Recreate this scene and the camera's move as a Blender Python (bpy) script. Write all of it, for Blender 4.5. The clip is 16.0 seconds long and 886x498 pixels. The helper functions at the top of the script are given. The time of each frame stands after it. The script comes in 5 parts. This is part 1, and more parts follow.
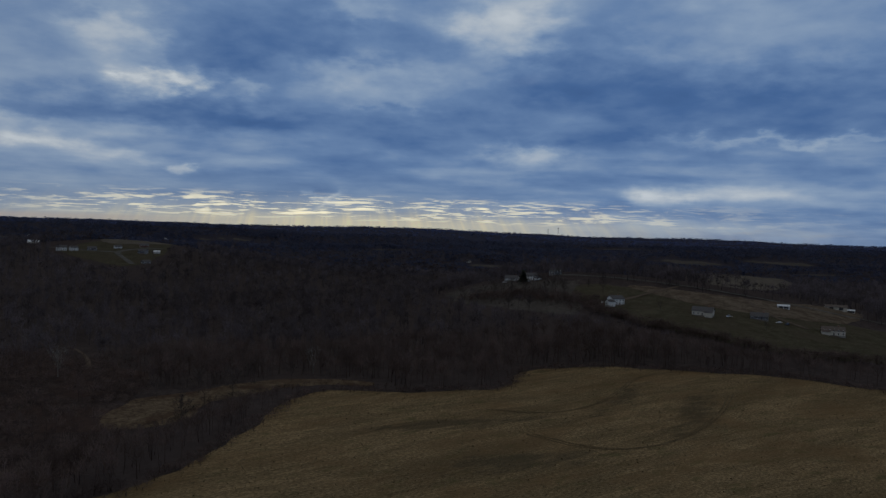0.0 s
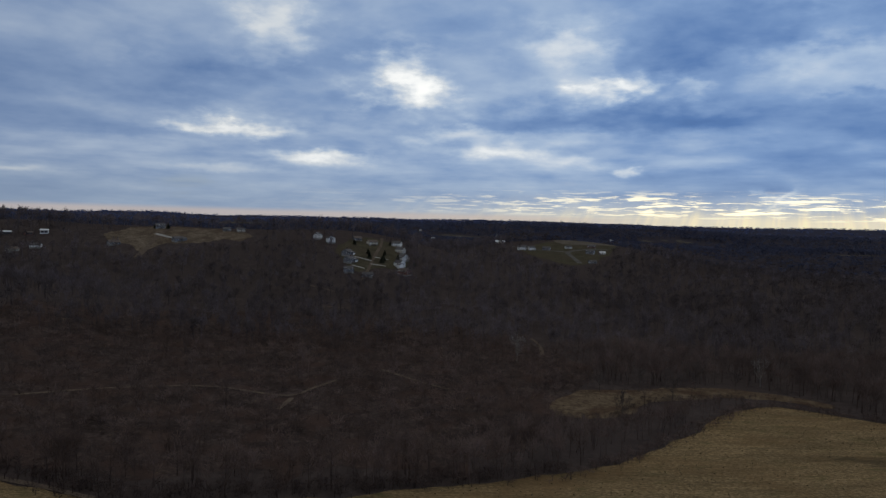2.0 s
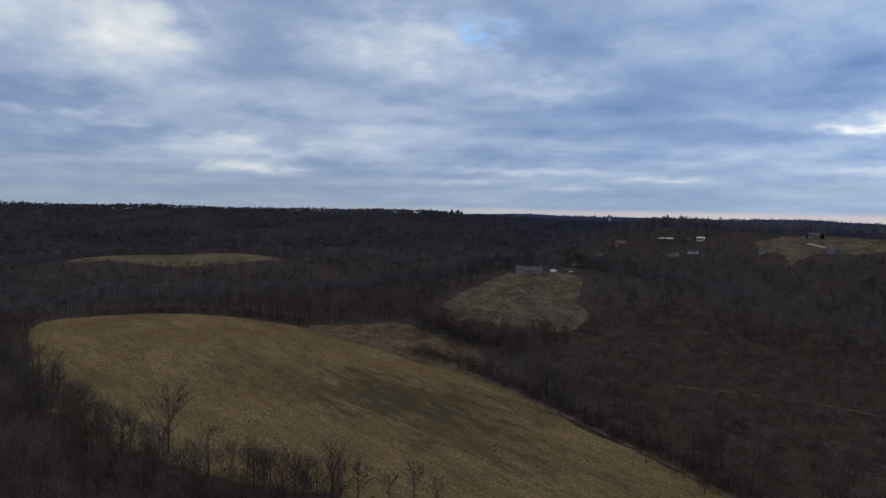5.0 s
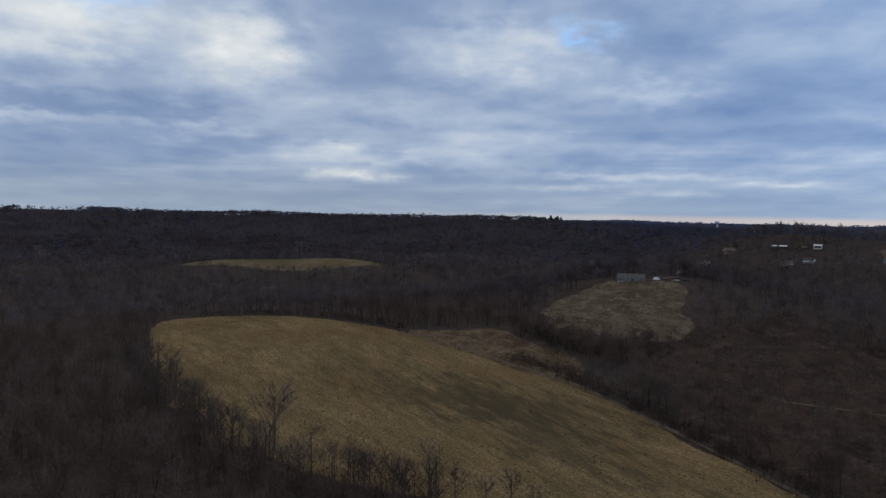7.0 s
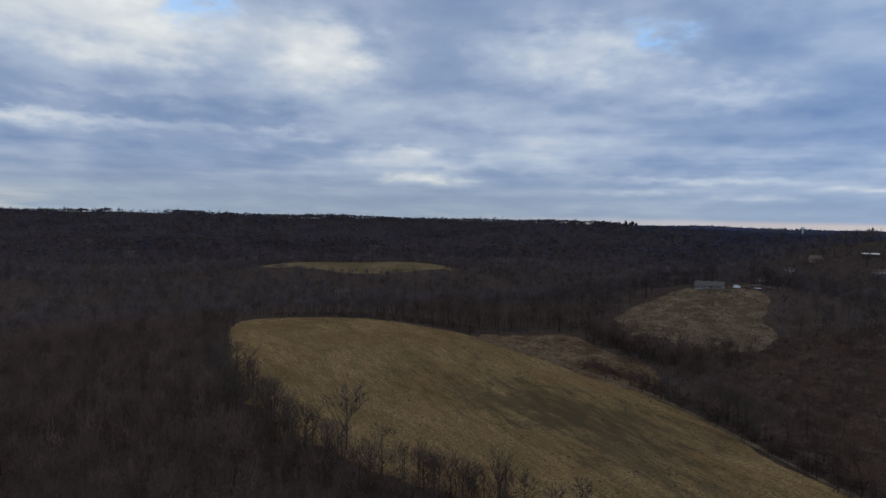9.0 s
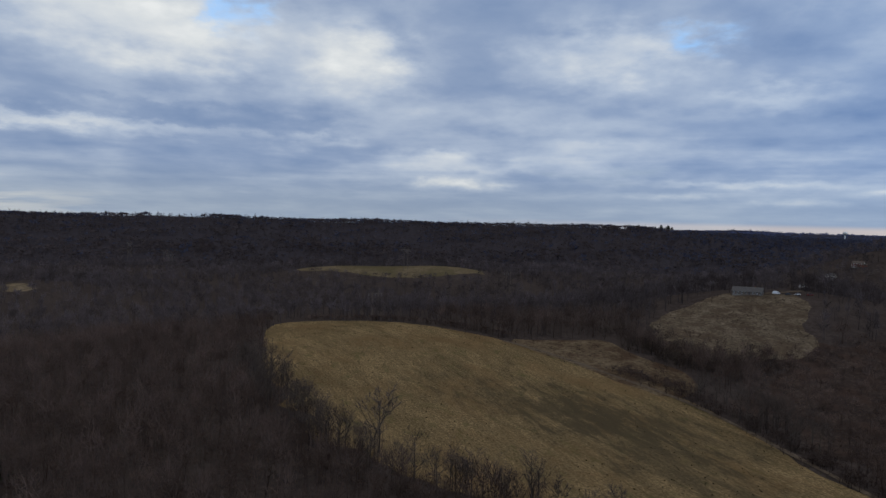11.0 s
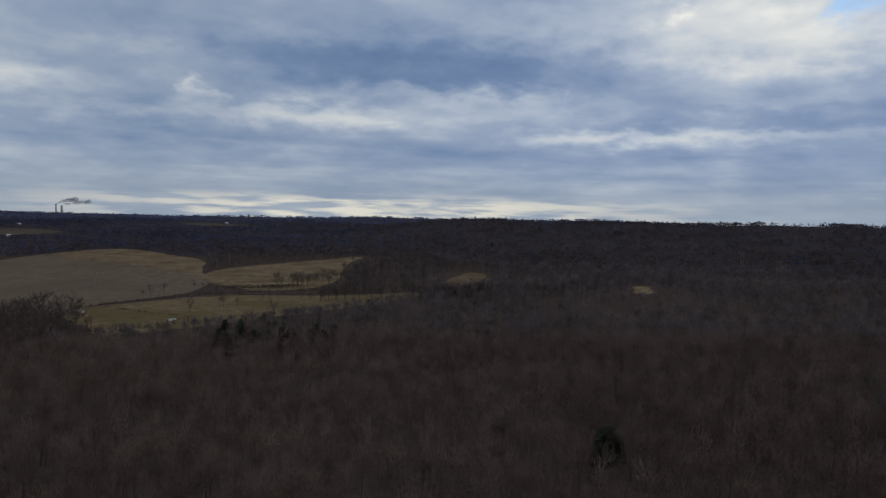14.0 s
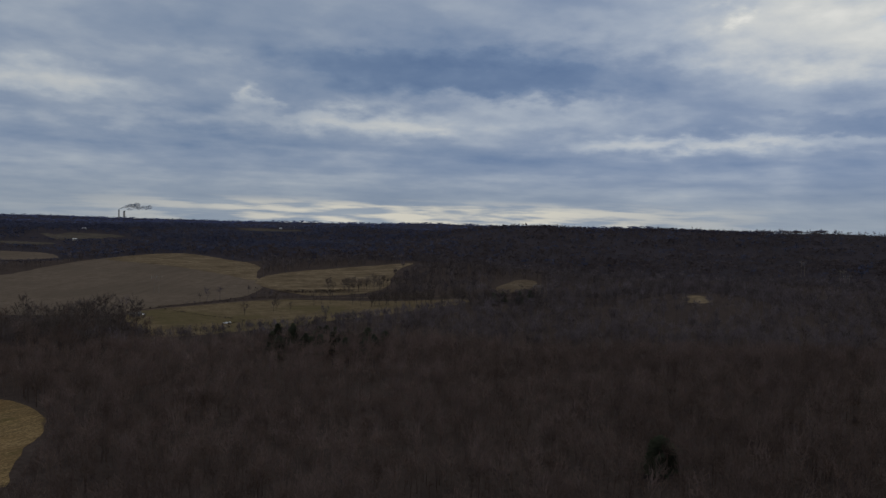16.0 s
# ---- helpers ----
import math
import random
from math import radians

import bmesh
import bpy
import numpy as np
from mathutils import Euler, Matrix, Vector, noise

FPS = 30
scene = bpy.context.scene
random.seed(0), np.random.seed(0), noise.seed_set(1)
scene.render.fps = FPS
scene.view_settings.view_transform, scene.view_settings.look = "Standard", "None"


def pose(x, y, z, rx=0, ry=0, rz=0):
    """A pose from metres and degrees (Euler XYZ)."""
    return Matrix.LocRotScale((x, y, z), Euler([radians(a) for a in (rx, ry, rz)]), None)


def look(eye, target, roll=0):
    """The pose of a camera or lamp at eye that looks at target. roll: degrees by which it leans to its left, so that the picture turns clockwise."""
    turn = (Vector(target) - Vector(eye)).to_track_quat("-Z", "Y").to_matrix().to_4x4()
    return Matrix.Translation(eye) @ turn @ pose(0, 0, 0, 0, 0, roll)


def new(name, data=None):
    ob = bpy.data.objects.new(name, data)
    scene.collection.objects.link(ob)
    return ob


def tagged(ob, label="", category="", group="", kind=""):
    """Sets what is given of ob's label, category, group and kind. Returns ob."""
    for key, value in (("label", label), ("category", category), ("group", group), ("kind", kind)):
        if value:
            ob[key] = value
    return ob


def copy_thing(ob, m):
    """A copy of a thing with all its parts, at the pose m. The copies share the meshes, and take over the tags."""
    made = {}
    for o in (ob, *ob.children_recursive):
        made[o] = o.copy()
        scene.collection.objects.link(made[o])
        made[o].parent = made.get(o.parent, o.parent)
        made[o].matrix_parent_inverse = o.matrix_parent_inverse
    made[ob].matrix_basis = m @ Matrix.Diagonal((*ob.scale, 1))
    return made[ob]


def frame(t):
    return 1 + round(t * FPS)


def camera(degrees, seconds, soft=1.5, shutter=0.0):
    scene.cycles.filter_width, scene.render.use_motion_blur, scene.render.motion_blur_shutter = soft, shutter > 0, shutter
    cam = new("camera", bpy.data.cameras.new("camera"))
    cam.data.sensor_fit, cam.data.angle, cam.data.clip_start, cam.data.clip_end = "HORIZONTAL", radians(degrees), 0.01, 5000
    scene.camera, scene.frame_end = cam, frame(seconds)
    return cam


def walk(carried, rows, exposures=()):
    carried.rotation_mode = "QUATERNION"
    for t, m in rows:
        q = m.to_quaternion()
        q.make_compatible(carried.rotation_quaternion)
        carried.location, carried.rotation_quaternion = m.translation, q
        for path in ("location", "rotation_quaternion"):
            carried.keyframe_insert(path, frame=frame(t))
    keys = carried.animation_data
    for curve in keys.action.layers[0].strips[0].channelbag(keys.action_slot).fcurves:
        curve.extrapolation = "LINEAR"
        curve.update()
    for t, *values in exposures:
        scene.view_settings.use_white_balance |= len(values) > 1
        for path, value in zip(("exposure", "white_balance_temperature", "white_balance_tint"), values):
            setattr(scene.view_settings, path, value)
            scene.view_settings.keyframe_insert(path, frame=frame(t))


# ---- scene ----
cam = camera(63.2, 16.0, soft=1.4)

# the drone hovers in one place and turns: seconds, bearing (left of the start), tilt, lean
EYE = 65.0
TURNS = [(0.0, -0.0, -1.7, 1.69), (0.5, 9.05, -1.93, 1.69), (1.0, 18.07, -2.13, 1.68), (1.5, 26.87, -2.35, 1.6),
         (2.0, 34.18, -2.51, 1.49), (2.5, 43.55, -2.68, 1.39), (3.0, 56.71, -2.87, 1.3), (3.5, 68.27, -2.98, 1.03),
         (4.0, 74.31, -3.02, 1.03), (4.5, 79.4, -3.02, 1.12), (5.0, 82.86, -3.01, 1.2), (5.2, 83.99, -3.01, 1.24),
         (7.3, 90.87, -2.66, 1.16), (7.5, 90.68, -2.65, 1.21), (8.0, 89.52, -2.53, 1.31), (8.5, 93.04, -2.54, 1.38),
         (8.7, 96.16, -2.58, 1.4), (10.8, 96.9, -2.2, 1.52), (11.0, 99.03, -2.19, 1.51), (11.5, 104.53, -2.26, 1.45),
         (12.0, 111.15, -2.35, 1.38), (12.5, 121.46, -2.5, 1.31), (13.0, 134.23, -2.61, 1.24), (13.5, 142.7, -2.62, 1.2),
         (14.0, 145.17, -2.56, 1.22), (14.5, 146.61, -2.43, 1.3), (15.0, 147.78, -2.34, 1.37), (15.5, 148.65, -2.26, 1.44),
         (16.0, 149.18, -2.13, 1.48)]
# the clip's own exposure and white balance
STOPS = [(0.0, -0.93, 6130, 9), (0.5, -0.86, 6180, 9), (1.0, -0.66, 6300, 9), (1.5, -0.45, 6440, 10), (2.5, -0.08, 6580, 10), (3.5, 0.1, 6480, 10),
         (5.0, 0.13, 6430, 10), (8.0, 0.11, 6500, 10), (11.0, 0.12, 6600, 10), (13.0, 0.15, 6700, 10), (16.0, -0.13, 6860, 10)]
walk(cam, [(t, pose(0, 0, EYE, 90 + tilt, 0, yaw) @ pose(0, 0, 0, 0, 0, lean)) for t, yaw, tilt, lean in TURNS], STOPS)


# ---- sky and light ----
world = bpy.data.worlds.new("overcast_sky")
scene.world = world
world.use_nodes = True
wt = world.node_tree
wt.nodes.clear()


def wn(kind, **inputs):
    n = wt.nodes.new(kind)
    for k, v in inputs.items():
        n.inputs[k].default_value = v
    return n


def wmath(op, a, b=None, c=None, clamp=False):
    n = wt.nodes.new("ShaderNodeMath")
    n.operation, n.use_clamp = op, clamp
    for i, v in enumerate((a, b, c)):
        if v is None:
            continue
        if isinstance(v, (int, float)):
            n.inputs[i].default_value = v
        else:
            wt.links.new(v, n.inputs[i])
    return n.outputs[0]


def wnoise(vec, scale, detail, rough, distortion=0.0):
    n = wt.nodes.new("ShaderNodeTexNoise")
    n.inputs["Scale"].default_value = scale
    n.inputs["Detail"].default_value = detail
    n.inputs["Roughness"].default_value = rough
    n.inputs["Distortion"].default_value = distortion
    wt.links.new(vec, n.inputs["Vector"])
    return n.outputs["Fac"]


def wmix(fac, a, b, mode="MIX"):
    n = wt.nodes.new("ShaderNodeMix")
    n.data_type, n.blend_type, n.clamp_factor = "RGBA", mode, True
    for sock, v in ((n.inputs["Factor"], fac), (n.inputs[6], a), (n.inputs[7], b)):
        if isinstance(v, (int, float)):
            sock.default_value = v
        elif isinstance(v, tuple):
            sock.default_value = (*v, 1)
        else:
            wt.links.new(v, sock)
    return n.outputs[2]


def wband(v, a, b):
    """0 at a, 1 at b, smooth between."""
    n = wt.nodes.new("ShaderNodeMapRange")
    n.interpolation_type = "SMOOTHSTEP"
    n.inputs[1].default_value, n.inputs[2].default_value = a, b
    wt.links.new(v, n.inputs[0])
    return n.outputs[0]


wco = wt.nodes.new("ShaderNodeTexCoord")
wsep = wt.nodes.new("ShaderNodeSeparateXYZ")
wt.links.new(wco.outputs["Generated"], wsep.inputs[0])
dx, dy, dz = wsep.outputs
bearing = wmath("MULTIPLY", wmath("ARCTAN2", wmath("MULTIPLY", dx, -1.0), dy), 57.2958)
# keep one run of bearings from -130 to 230
bearing = wmath("ADD", bearing, wmath("MULTIPLY", wmath("LESS_THAN", bearing, -130.0), 360.0))
height = wmath("MULTIPLY", wmath("ARCSINE", dz), 57.2958)
# the cloud deck, seen from below as a sheet
deck = wmath("ADD", wmath("MAXIMUM", dz, 0.0), 0.14)
wcom = wt.nodes.new("ShaderNodeCombineXYZ")
wt.links.new(wmath("DIVIDE", dx, deck), wcom.inputs[0])
wt.links.new(wmath("DIVIDE", dy, deck), wcom.inputs[1])
sheet = wcom.outputs[0]
big = wnoise(sheet, 0.65, 4, 0.5)
mid = wnoise(sheet, 1.7, 6, 0.5, 0.15)
fine = wnoise(sheet, 4.4, 6, 0.55)
# the undersides of the billows are darker than their upper rims
lower = wt.nodes.new("ShaderNodeVectorMath")
lower.operation = "SCALE"
lower.inputs["Scale"].default_value = 1.055
wt.links.new(sheet, lower.inputs[0])
wpp = wt.nodes.new("ShaderNodeCombineXYZ")
wt.links.new(wmath("MULTIPLY", bearing, 0.11), wpp.inputs[0])
wt.links.new(wmath("MULTIPLY", height, 0.24), wpp.inputs[1])
billows = wnoise(wpp.outputs[0], 1.3, 7, 0.5, 0.25)
rims = wmath("SUBTRACT", wnoise(lower.outputs[0], 1.9, 6, 0.52), wnoise(sheet, 1.9, 6, 0.52))
ragged = wmath("SUBTRACT", wnoise(wpp.outputs[0], 2.3, 5, 0.55), 0.5)
ragged2 = wmath("SUBTRACT", wnoise(wpp.outputs[0], 2.9, 5, 0.55), 0.5)
wb = wmath("ADD", bearing, wmath("MULTIPLY", ragged, 11.0))
wh = wmath("ADD", height, wmath("MULTIPLY", ragged2, wmath("MINIMUM", wmath("MULTIPLY", height, 0.45), 4.5)))
wcl = wt.nodes.new("ShaderNodeCombineXYZ")
wt.links.new(wmath("MULTIPLY", bearing, 0.045), wcl.inputs[0])
wt.links.new(wmath("MULTIPLY", height, 0.85), wcl.inputs[1])
layers = wmath("MULTIPLY", wmath("SUBTRACT", wnoise(wcl.outputs[0], 1.0, 4, 0.5, 0.3), 0.5), wmath("MULTIPLY", wband(height, 10.0, 3.0), 0.22))
light = wmath("ADD", wmath("ADD", wmath("MULTIPLY", big, 0.32), wmath("MULTIPLY", mid, 0.14)), wmath("MULTIPLY", fine, 0.09))
light = wmath("ADD", wmath("ADD", light, wmath("MULTIPLY", billows, 0.26)), wmath("ADD", wmath("ADD", layers, 0.13), wmath("MULTIPLY", rims, 0.16)))
light = wmath("ADD", light, wmath("MULTIPLY", wmath("MULTIPLY", wband(bearing, 10.0, 35.0), wband(bearing, 75.0, 50.0)), 0.035))
spot = wt.nodes.new("ShaderNodeCombineXYZ")
wt.links.new(wb, spot.inputs[0])
wt.links.new(wh, spot.inputs[1])
# thin and thick places of the deck: bearing, height, half widths in degrees, how much brighter or darker
DECK_SUNWARD = [(-26.2, 6.9, 7.2, 0.23, 0.14), (-24.7, 9.3, 9.9, 2.03, -0.14), (-23.4, 14.4, 9.0, 2.25, 0.10), (-21.5, 3.1, 3.2, 0.41, 0.22), (-16.7, 2.8, 1.8, 0.41, 0.30), (-9.2, 12.1, 5.9, 2.03, -0.14), (-6.7, 5.8, 2.3, 0.59, 0.22), (-4.6, 15.9, 3.2, 2.03, 0.28), (-0.5, 7.3, 9.9, 1.13, -0.07), (4.5, 9.7, 2.7, 0.54, 0.10), (5.0, 11.8, 5.0, 1.13, 0.08), (6.9, 16.5, 1.8, 0.90, 0.12), (7.7, 11.7, 4.1, 0.90, 0.10), (9.3, 1.7, 0.6, 0.54, 0.40)]
DECK_TOWN = [(12.9, 13.8, 7.7, 2.03, -0.12), (15.9, 10.2, 1.4, 0.54, 0.15), (19.8, 7.8, 6.8, 0.90, -0.09), (20.1, 3.9, 0.9, 0.23, 0.25), (21.4, 10.2, 1.8, 0.63, 0.34), (23.8, 13.1, 4.1, 1.80, 0.08), (24.8, 7.5, 9.0, 0.68, -0.08), (24.8, 13.3, 1.8, 1.13, 0.16), (25.1, 4.5, 2.3, 0.32, 0.15), (27.7, 10.7, 5.4, 1.80, 0.06), (30.4, 5.4, 2.7, 0.41, 0.28), (33.5, 6.4, 3.2, 0.45, 0.20), (36.2, 9.5, 2.0, 0.99, 0.28), (37.6, 10.9, 1.4, 1.13, 0.18), (38.1, 10.9, 2.3, 1.58, 0.20), (42.2, 7.7, 3.6, 0.68, -0.06), (42.7, 4.5, 2.7, 0.27, 0.20), (43.4, 4.3, 2.7, 0.36, 0.22)]
DECK_HILL = [(47.5, 14.3, 2.0, 1.58, 0.26), (50.5, 6.4, 2.7, 0.45, 0.20), (50.9, 6.4, 2.7, 0.41, 0.20), (51.9, 3.3, 2.7, 0.23, 0.15), (53.4, 9.5, 6.8, 1.13, -0.10), (55.2, 5.7, 5.4, 0.54, -0.10), (61.1, 9.5, 11.3, 2.70, -0.05), (65.4, 2.6, 2.7, 0.18, 0.20), (73.0, 2.0, 1.8, 0.18, 0.18), (74.9, 9.3, 3.6, 0.68, 0.10), (76.6, 3.2, 5.4, 0.18, 0.16), (76.7, 13.4, 5.4, 1.80, -0.09), (80.9, 2.3, 1.8, 0.18, 0.18), (86.3, 12.9, 5.0, 1.58, 0.24), (88.3, 5.9, 3.2, 0.54, 0.10)]
DECK_WOOD = [(93.6, 7.9, 2.7, 0.90, 0.08), (95.8, 4.5, 5.4, 0.68, 0.10), (97.9, 4.2, 4.5, 0.36, 0.12), (98.3, 3.0, 1.8, 0.23, 0.18), (98.9, 2.9, 2.3, 0.36, 0.16), (99.8, 5.2, 2.3, 0.41, 0.16), (104.8, 10.9, 3.6, 1.80, 0.10), (106.1, 12.8, 2.7, 1.35, 0.14), (107.0, 12.0, 3.2, 3.15, 0.10), (109.6, 5.8, 2.3, 0.45, 0.12), (109.9, 7.0, 3.6, 0.68, -0.05), (117.8, 6.8, 6.8, 0.45, -0.10), (118.5, 12.6, 5.0, 1.80, 0.16), (120.1, 7.6, 7.2, 0.45, -0.08), (122.9, 14.5, 8.6, 2.70, 0.26)]
DECK_VALLEY = [(127.8, 15.2, 1.1, 0.54, 0.15), (129.0, 6.3, 8.6, 0.41, 0.22), (141.2, 8.7, 5.9, 0.99, 0.14), (142.3, 4.8, 9.0, 0.54, -0.04), (146.2, 11.6, 8.1, 1.58, -0.16), (146.6, 11.2, 10.4, 1.26, -0.16), (149.0, 9.8, 2.7, 0.90, 0.10), (151.1, 7.3, 2.7, 0.54, 0.12), (157.7, 12.1, 4.5, 0.90, -0.10), (158.1, 7.8, 5.0, 0.63, 0.16), (164.1, 9.2, 0.9, 0.63, 0.16), (167.4, 11.4, 5.4, 0.90, 0.08), (168.1, 5.6, 11.3, 0.63, -0.10), (170.1, 7.5, 7.2, 0.54, 0.10), (175.7, 8.0, 6.8, 0.54, -0.10), (177.5, 8.8, 5.0, 0.99, 0.16)]
for b0, h0, bw, hw, amount in DECK_SUNWARD + DECK_TOWN + DECK_HILL + DECK_WOOD + DECK_VALLEY:
    off = wt.nodes.new("ShaderNodeVectorMath")
    off.operation = "MULTIPLY_ADD"
    off.inputs[1].default_value = (0.85 / bw, 0.8 / hw, 0)
    off.inputs[2].default_value = (-0.85 * b0 / bw, -0.8 * h0 / hw, 0)
    wt.links.new(spot.outputs[0], off.inputs[0])
    dot = wt.nodes.new("ShaderNodeVectorMath")
    dot.operation = "DOT_PRODUCT"
    wt.links.new(off.outputs[0], dot.inputs[0])
    wt.links.new(off.outputs[0], dot.inputs[1])
    light = wmath("MULTIPLY_ADD", wmath("POWER", 0.42, dot.outputs["Value"]), float(amount) * 0.88, light)


def cloud_colours(stops):
    wr = wt.nodes.new("ShaderNodeValToRGB")
    wt.links.new(light, wr.inputs[0])
    while len(wr.color_ramp.elements) < len(stops):
        wr.color_ramp.elements.new(0.5)
    for e, (p, c) in zip(wr.color_ramp.elements, stops):
        e.position, e.color = p, (*c, 1)
    return wr.outputs[0]


bluish = cloud_colours([(0.22, (0.058, 0.14, 0.36)), (0.40, (0.122, 0.245, 0.53)), (0.52, (0.255, 0.405, 0.69)), (0.63, (0.455, 0.60, 0.82)), (0.80, (0.84, 0.91, 0.98)), (1.0, (1.45, 1.45, 1.4))])
greyish = cloud_colours([(0.22, (0.100, 0.172, 0.335)), (0.40, (0.158, 0.24, 0.408)), (0.52, (0.245, 0.325, 0.480)), (0.63, (0.378, 0.455, 0.582)), (0.80, (0.63, 0.67, 0.70)), (1.0, (1.0, 1.0, 0.97))])
clouds = wmix(wband(bearing, 0.0, 105.0), bluish, greyish)
clouds = wmix(wband(bearing, 125.0, 170.0), clouds, wmix(1.0, clouds, (1.03, 1.0, 0.94), "MULTIPLY"))
# high overhead the deck is thinner and paler
clouds = wmix(wmath("MULTIPLY", wband(height, 20.0, 45.0), 0.8), clouds, (0.60, 0.575, 0.52))

# clear sky above the deck, showing in a few gaps
nishita = wt.nodes.new("ShaderNodeTexSky")
nishita.sky_type, nishita.sun_disc = "NISHITA", False
nishita.sun_elevation, nishita.sun_rotation = radians(11), radians(-8)
blue = wmix(1.0, nishita.outputs[0], (0.10, 0.12, 0.16), "MULTIPLY")
gaps = wmath("MULTIPLY", wband(light, 0.62, 0.5), wband(wnoise(sheet, 0.5, 4, 0.5), 0.62, 0.75))
clouds = wmix(wmath("MULTIPLY", gaps, 0.5), clouds, blue)

BLUE_GAPS = [(80.6, 13.8, 1.9, 0.7), (115.6, 15.3, 1.5, 1.3)]
for b0, h0, bw, hw in BLUE_GAPS:
    u = wmath("POWER", wmath("MULTIPLY", wmath("SUBTRACT", wb, b0), 1 / bw), 2.0)
    v = wmath("POWER", wmath("MULTIPLY", wmath("SUBTRACT", wh, h0), 1 / hw), 2.0)
    clouds = wmix(wmath("MULTIPLY", wmath("EXPONENT", wmath("MULTIPLY", wmath("ADD", u, v), -1.0)), 0.6), clouds, (0.30, 0.60, 1.05))

# paler air low down, and the lit edge of the deck over the horizon
low = wband(height, 5.0, 0.3)
clouds = wmix(wmath("MULTIPLY", wmath("MULTIPLY", low, 0.62), wmath("SUBTRACT", 1.0, wmath("MULTIPLY", wband(bearing, 6.0, -14.0), 0.9))), clouds, wmix(wband(bearing, 20.0, 110.0), (0.32, 0.425, 0.59), (0.275, 0.335, 0.41)))
wcs = wt.nodes.new("ShaderNodeCombineXYZ")
wt.links.new(wmath("MULTIPLY", bearing, 0.16), wcs.inputs[0])
wt.links.new(wmath("MULTIPLY", height, 1.5), wcs.inputs[1])
# openings in the deck before the sun, and the shafts of light below them
wco2 = wt.nodes.new("ShaderNodeCombineXYZ")
wt.links.new(wmath("MULTIPLY", bearing, 0.30), wco2.inputs[0])
wt.links.new(wmath("MULTIPLY", height, 3.6), wco2.inputs[1])
openings = wband(wmath("ADD", wnoise(wco2.outputs[0], 1.7, 6, 0.66, 0.5), wmath("MULTIPLY", wnoise(wcs.outputs[0], 1.2, 3, 0.5), 0.7)), 0.83, 1.0)
wcv = wt.nodes.new("ShaderNodeCombineXYZ")
wt.links.new(wmath("ADD", wmath("MULTIPLY", bearing, 0.75), wmath("MULTIPLY", wmath("MULTIPLY", height, wmath("SUBTRACT", bearing, 9.0)), 0.03)), wcv.inputs[0])
shafts = wband(wnoise(wcv.outputs[0], 1.0, 4, 0.6), 0.40, 0.68)
sunward = wmath("EXPONENT", wmath("MULTIPLY", wmath("POWER", wmath("ABSOLUTE", wmath("MULTIPLY", wmath("SUBTRACT", bearing, 7.0), 1 / 24.0)), 2.0), -1.0))
veil = wmath("MULTIPLY", sunward, wmath("ADD", wmath("MULTIPLY", wband(height, 2.6, 0.3), wmath("ADD", 0.22, wmath("MULTIPLY", shafts, 0.26))), wmath("MULTIPLY", wband(height, 1.3, 0.1), 0.42)), clamp=True)
clouds = wmix(veil, clouds, (1.25, 1.08, 0.68))
belt = wmath("MULTIPLY", wband(height, 2.6, 1.5), wband(height, 0.2, 0.8))
clouds = wmix(wmath("MULTIPLY", wmath("MULTIPLY", belt, openings), wmath("MINIMUM", wmath("MULTIPLY", wmath("POWER", sunward, 1.6), 1.3), 0.9)), clouds, (1.95, 1.72, 1.15))
peach = wmath("MULTIPLY", wband(height, 0.5, 0.05), wmath("MULTIPLY", wband(bearing, 12.0, 30.0), wband(bearing, 105.0, 60.0)))
clouds = wmix(wmath("MULTIPLY", peach, 0.6), clouds, (0.68, 0.55, 0.46))
cream = wmath("MULTIPLY", wband(height, 1.9, 0.9), wmath("MULTIPLY", wband(bearing, 118.0, 145.0), wband(bearing, 185.0, 155.0)))
clouds = wmix(wmath("MULTIPLY", wmath("MULTIPLY", cream, 0.8), wband(wnoise(wcs.outputs[0], 1.1, 4, 0.5), 0.4, 0.6)), clouds, (0.74, 0.72, 0.63))

wbg = wt.nodes.new("ShaderNodeBackground")
wt.links.new(clouds, wbg.inputs[0])
wbg.inputs[1].default_value = 1.0
wout = wt.nodes.new("ShaderNodeOutputWorld")
wt.links.new(wbg.outputs[0], wout.inputs[0])

# the sun behind the deck, low over the bright belt
sun = new("sun", bpy.data.lights.new("sun", "SUN"))
sun.data.energy, sun.data.angle, sun.data.color = 0.5, radians(40), (1.0, 0.93, 0.82)
sun.matrix_world = look((0, 0, 0), (0.10, -0.99, -0.24))

# ---- materials ----
def material(name, rough=0.9, metal=0.0):
    m = bpy.data.materials.new(name)
    m.use_nodes = True
    b = m.node_tree.nodes["Principled BSDF"]
    b.inputs["Roughness"].default_value, b.inputs["Metallic"].default_value = rough, metal
    b.inputs["Specular IOR Level"].default_value = 0.25
    return m, m.node_tree, b


def node(nt, kind, **props):
    n = nt.nodes.new(kind)
    for k, v in props.items():
        n.inputs[k.replace("_", " ")].default_value = v
    return n


def ramp(nt, fac, stops):
    r = nt.nodes.new("ShaderNodeValToRGB")
    nt.links.new(fac, r.inputs[0])
    while len(r.color_ramp.elements) < len(stops):
        r.color_ramp.elements.new(0.5)
    for e, (p, c) in zip(r.color_ramp.elements, stops):
        e.position, e.color = p, (*c, 1)
    return r.outputs[0]


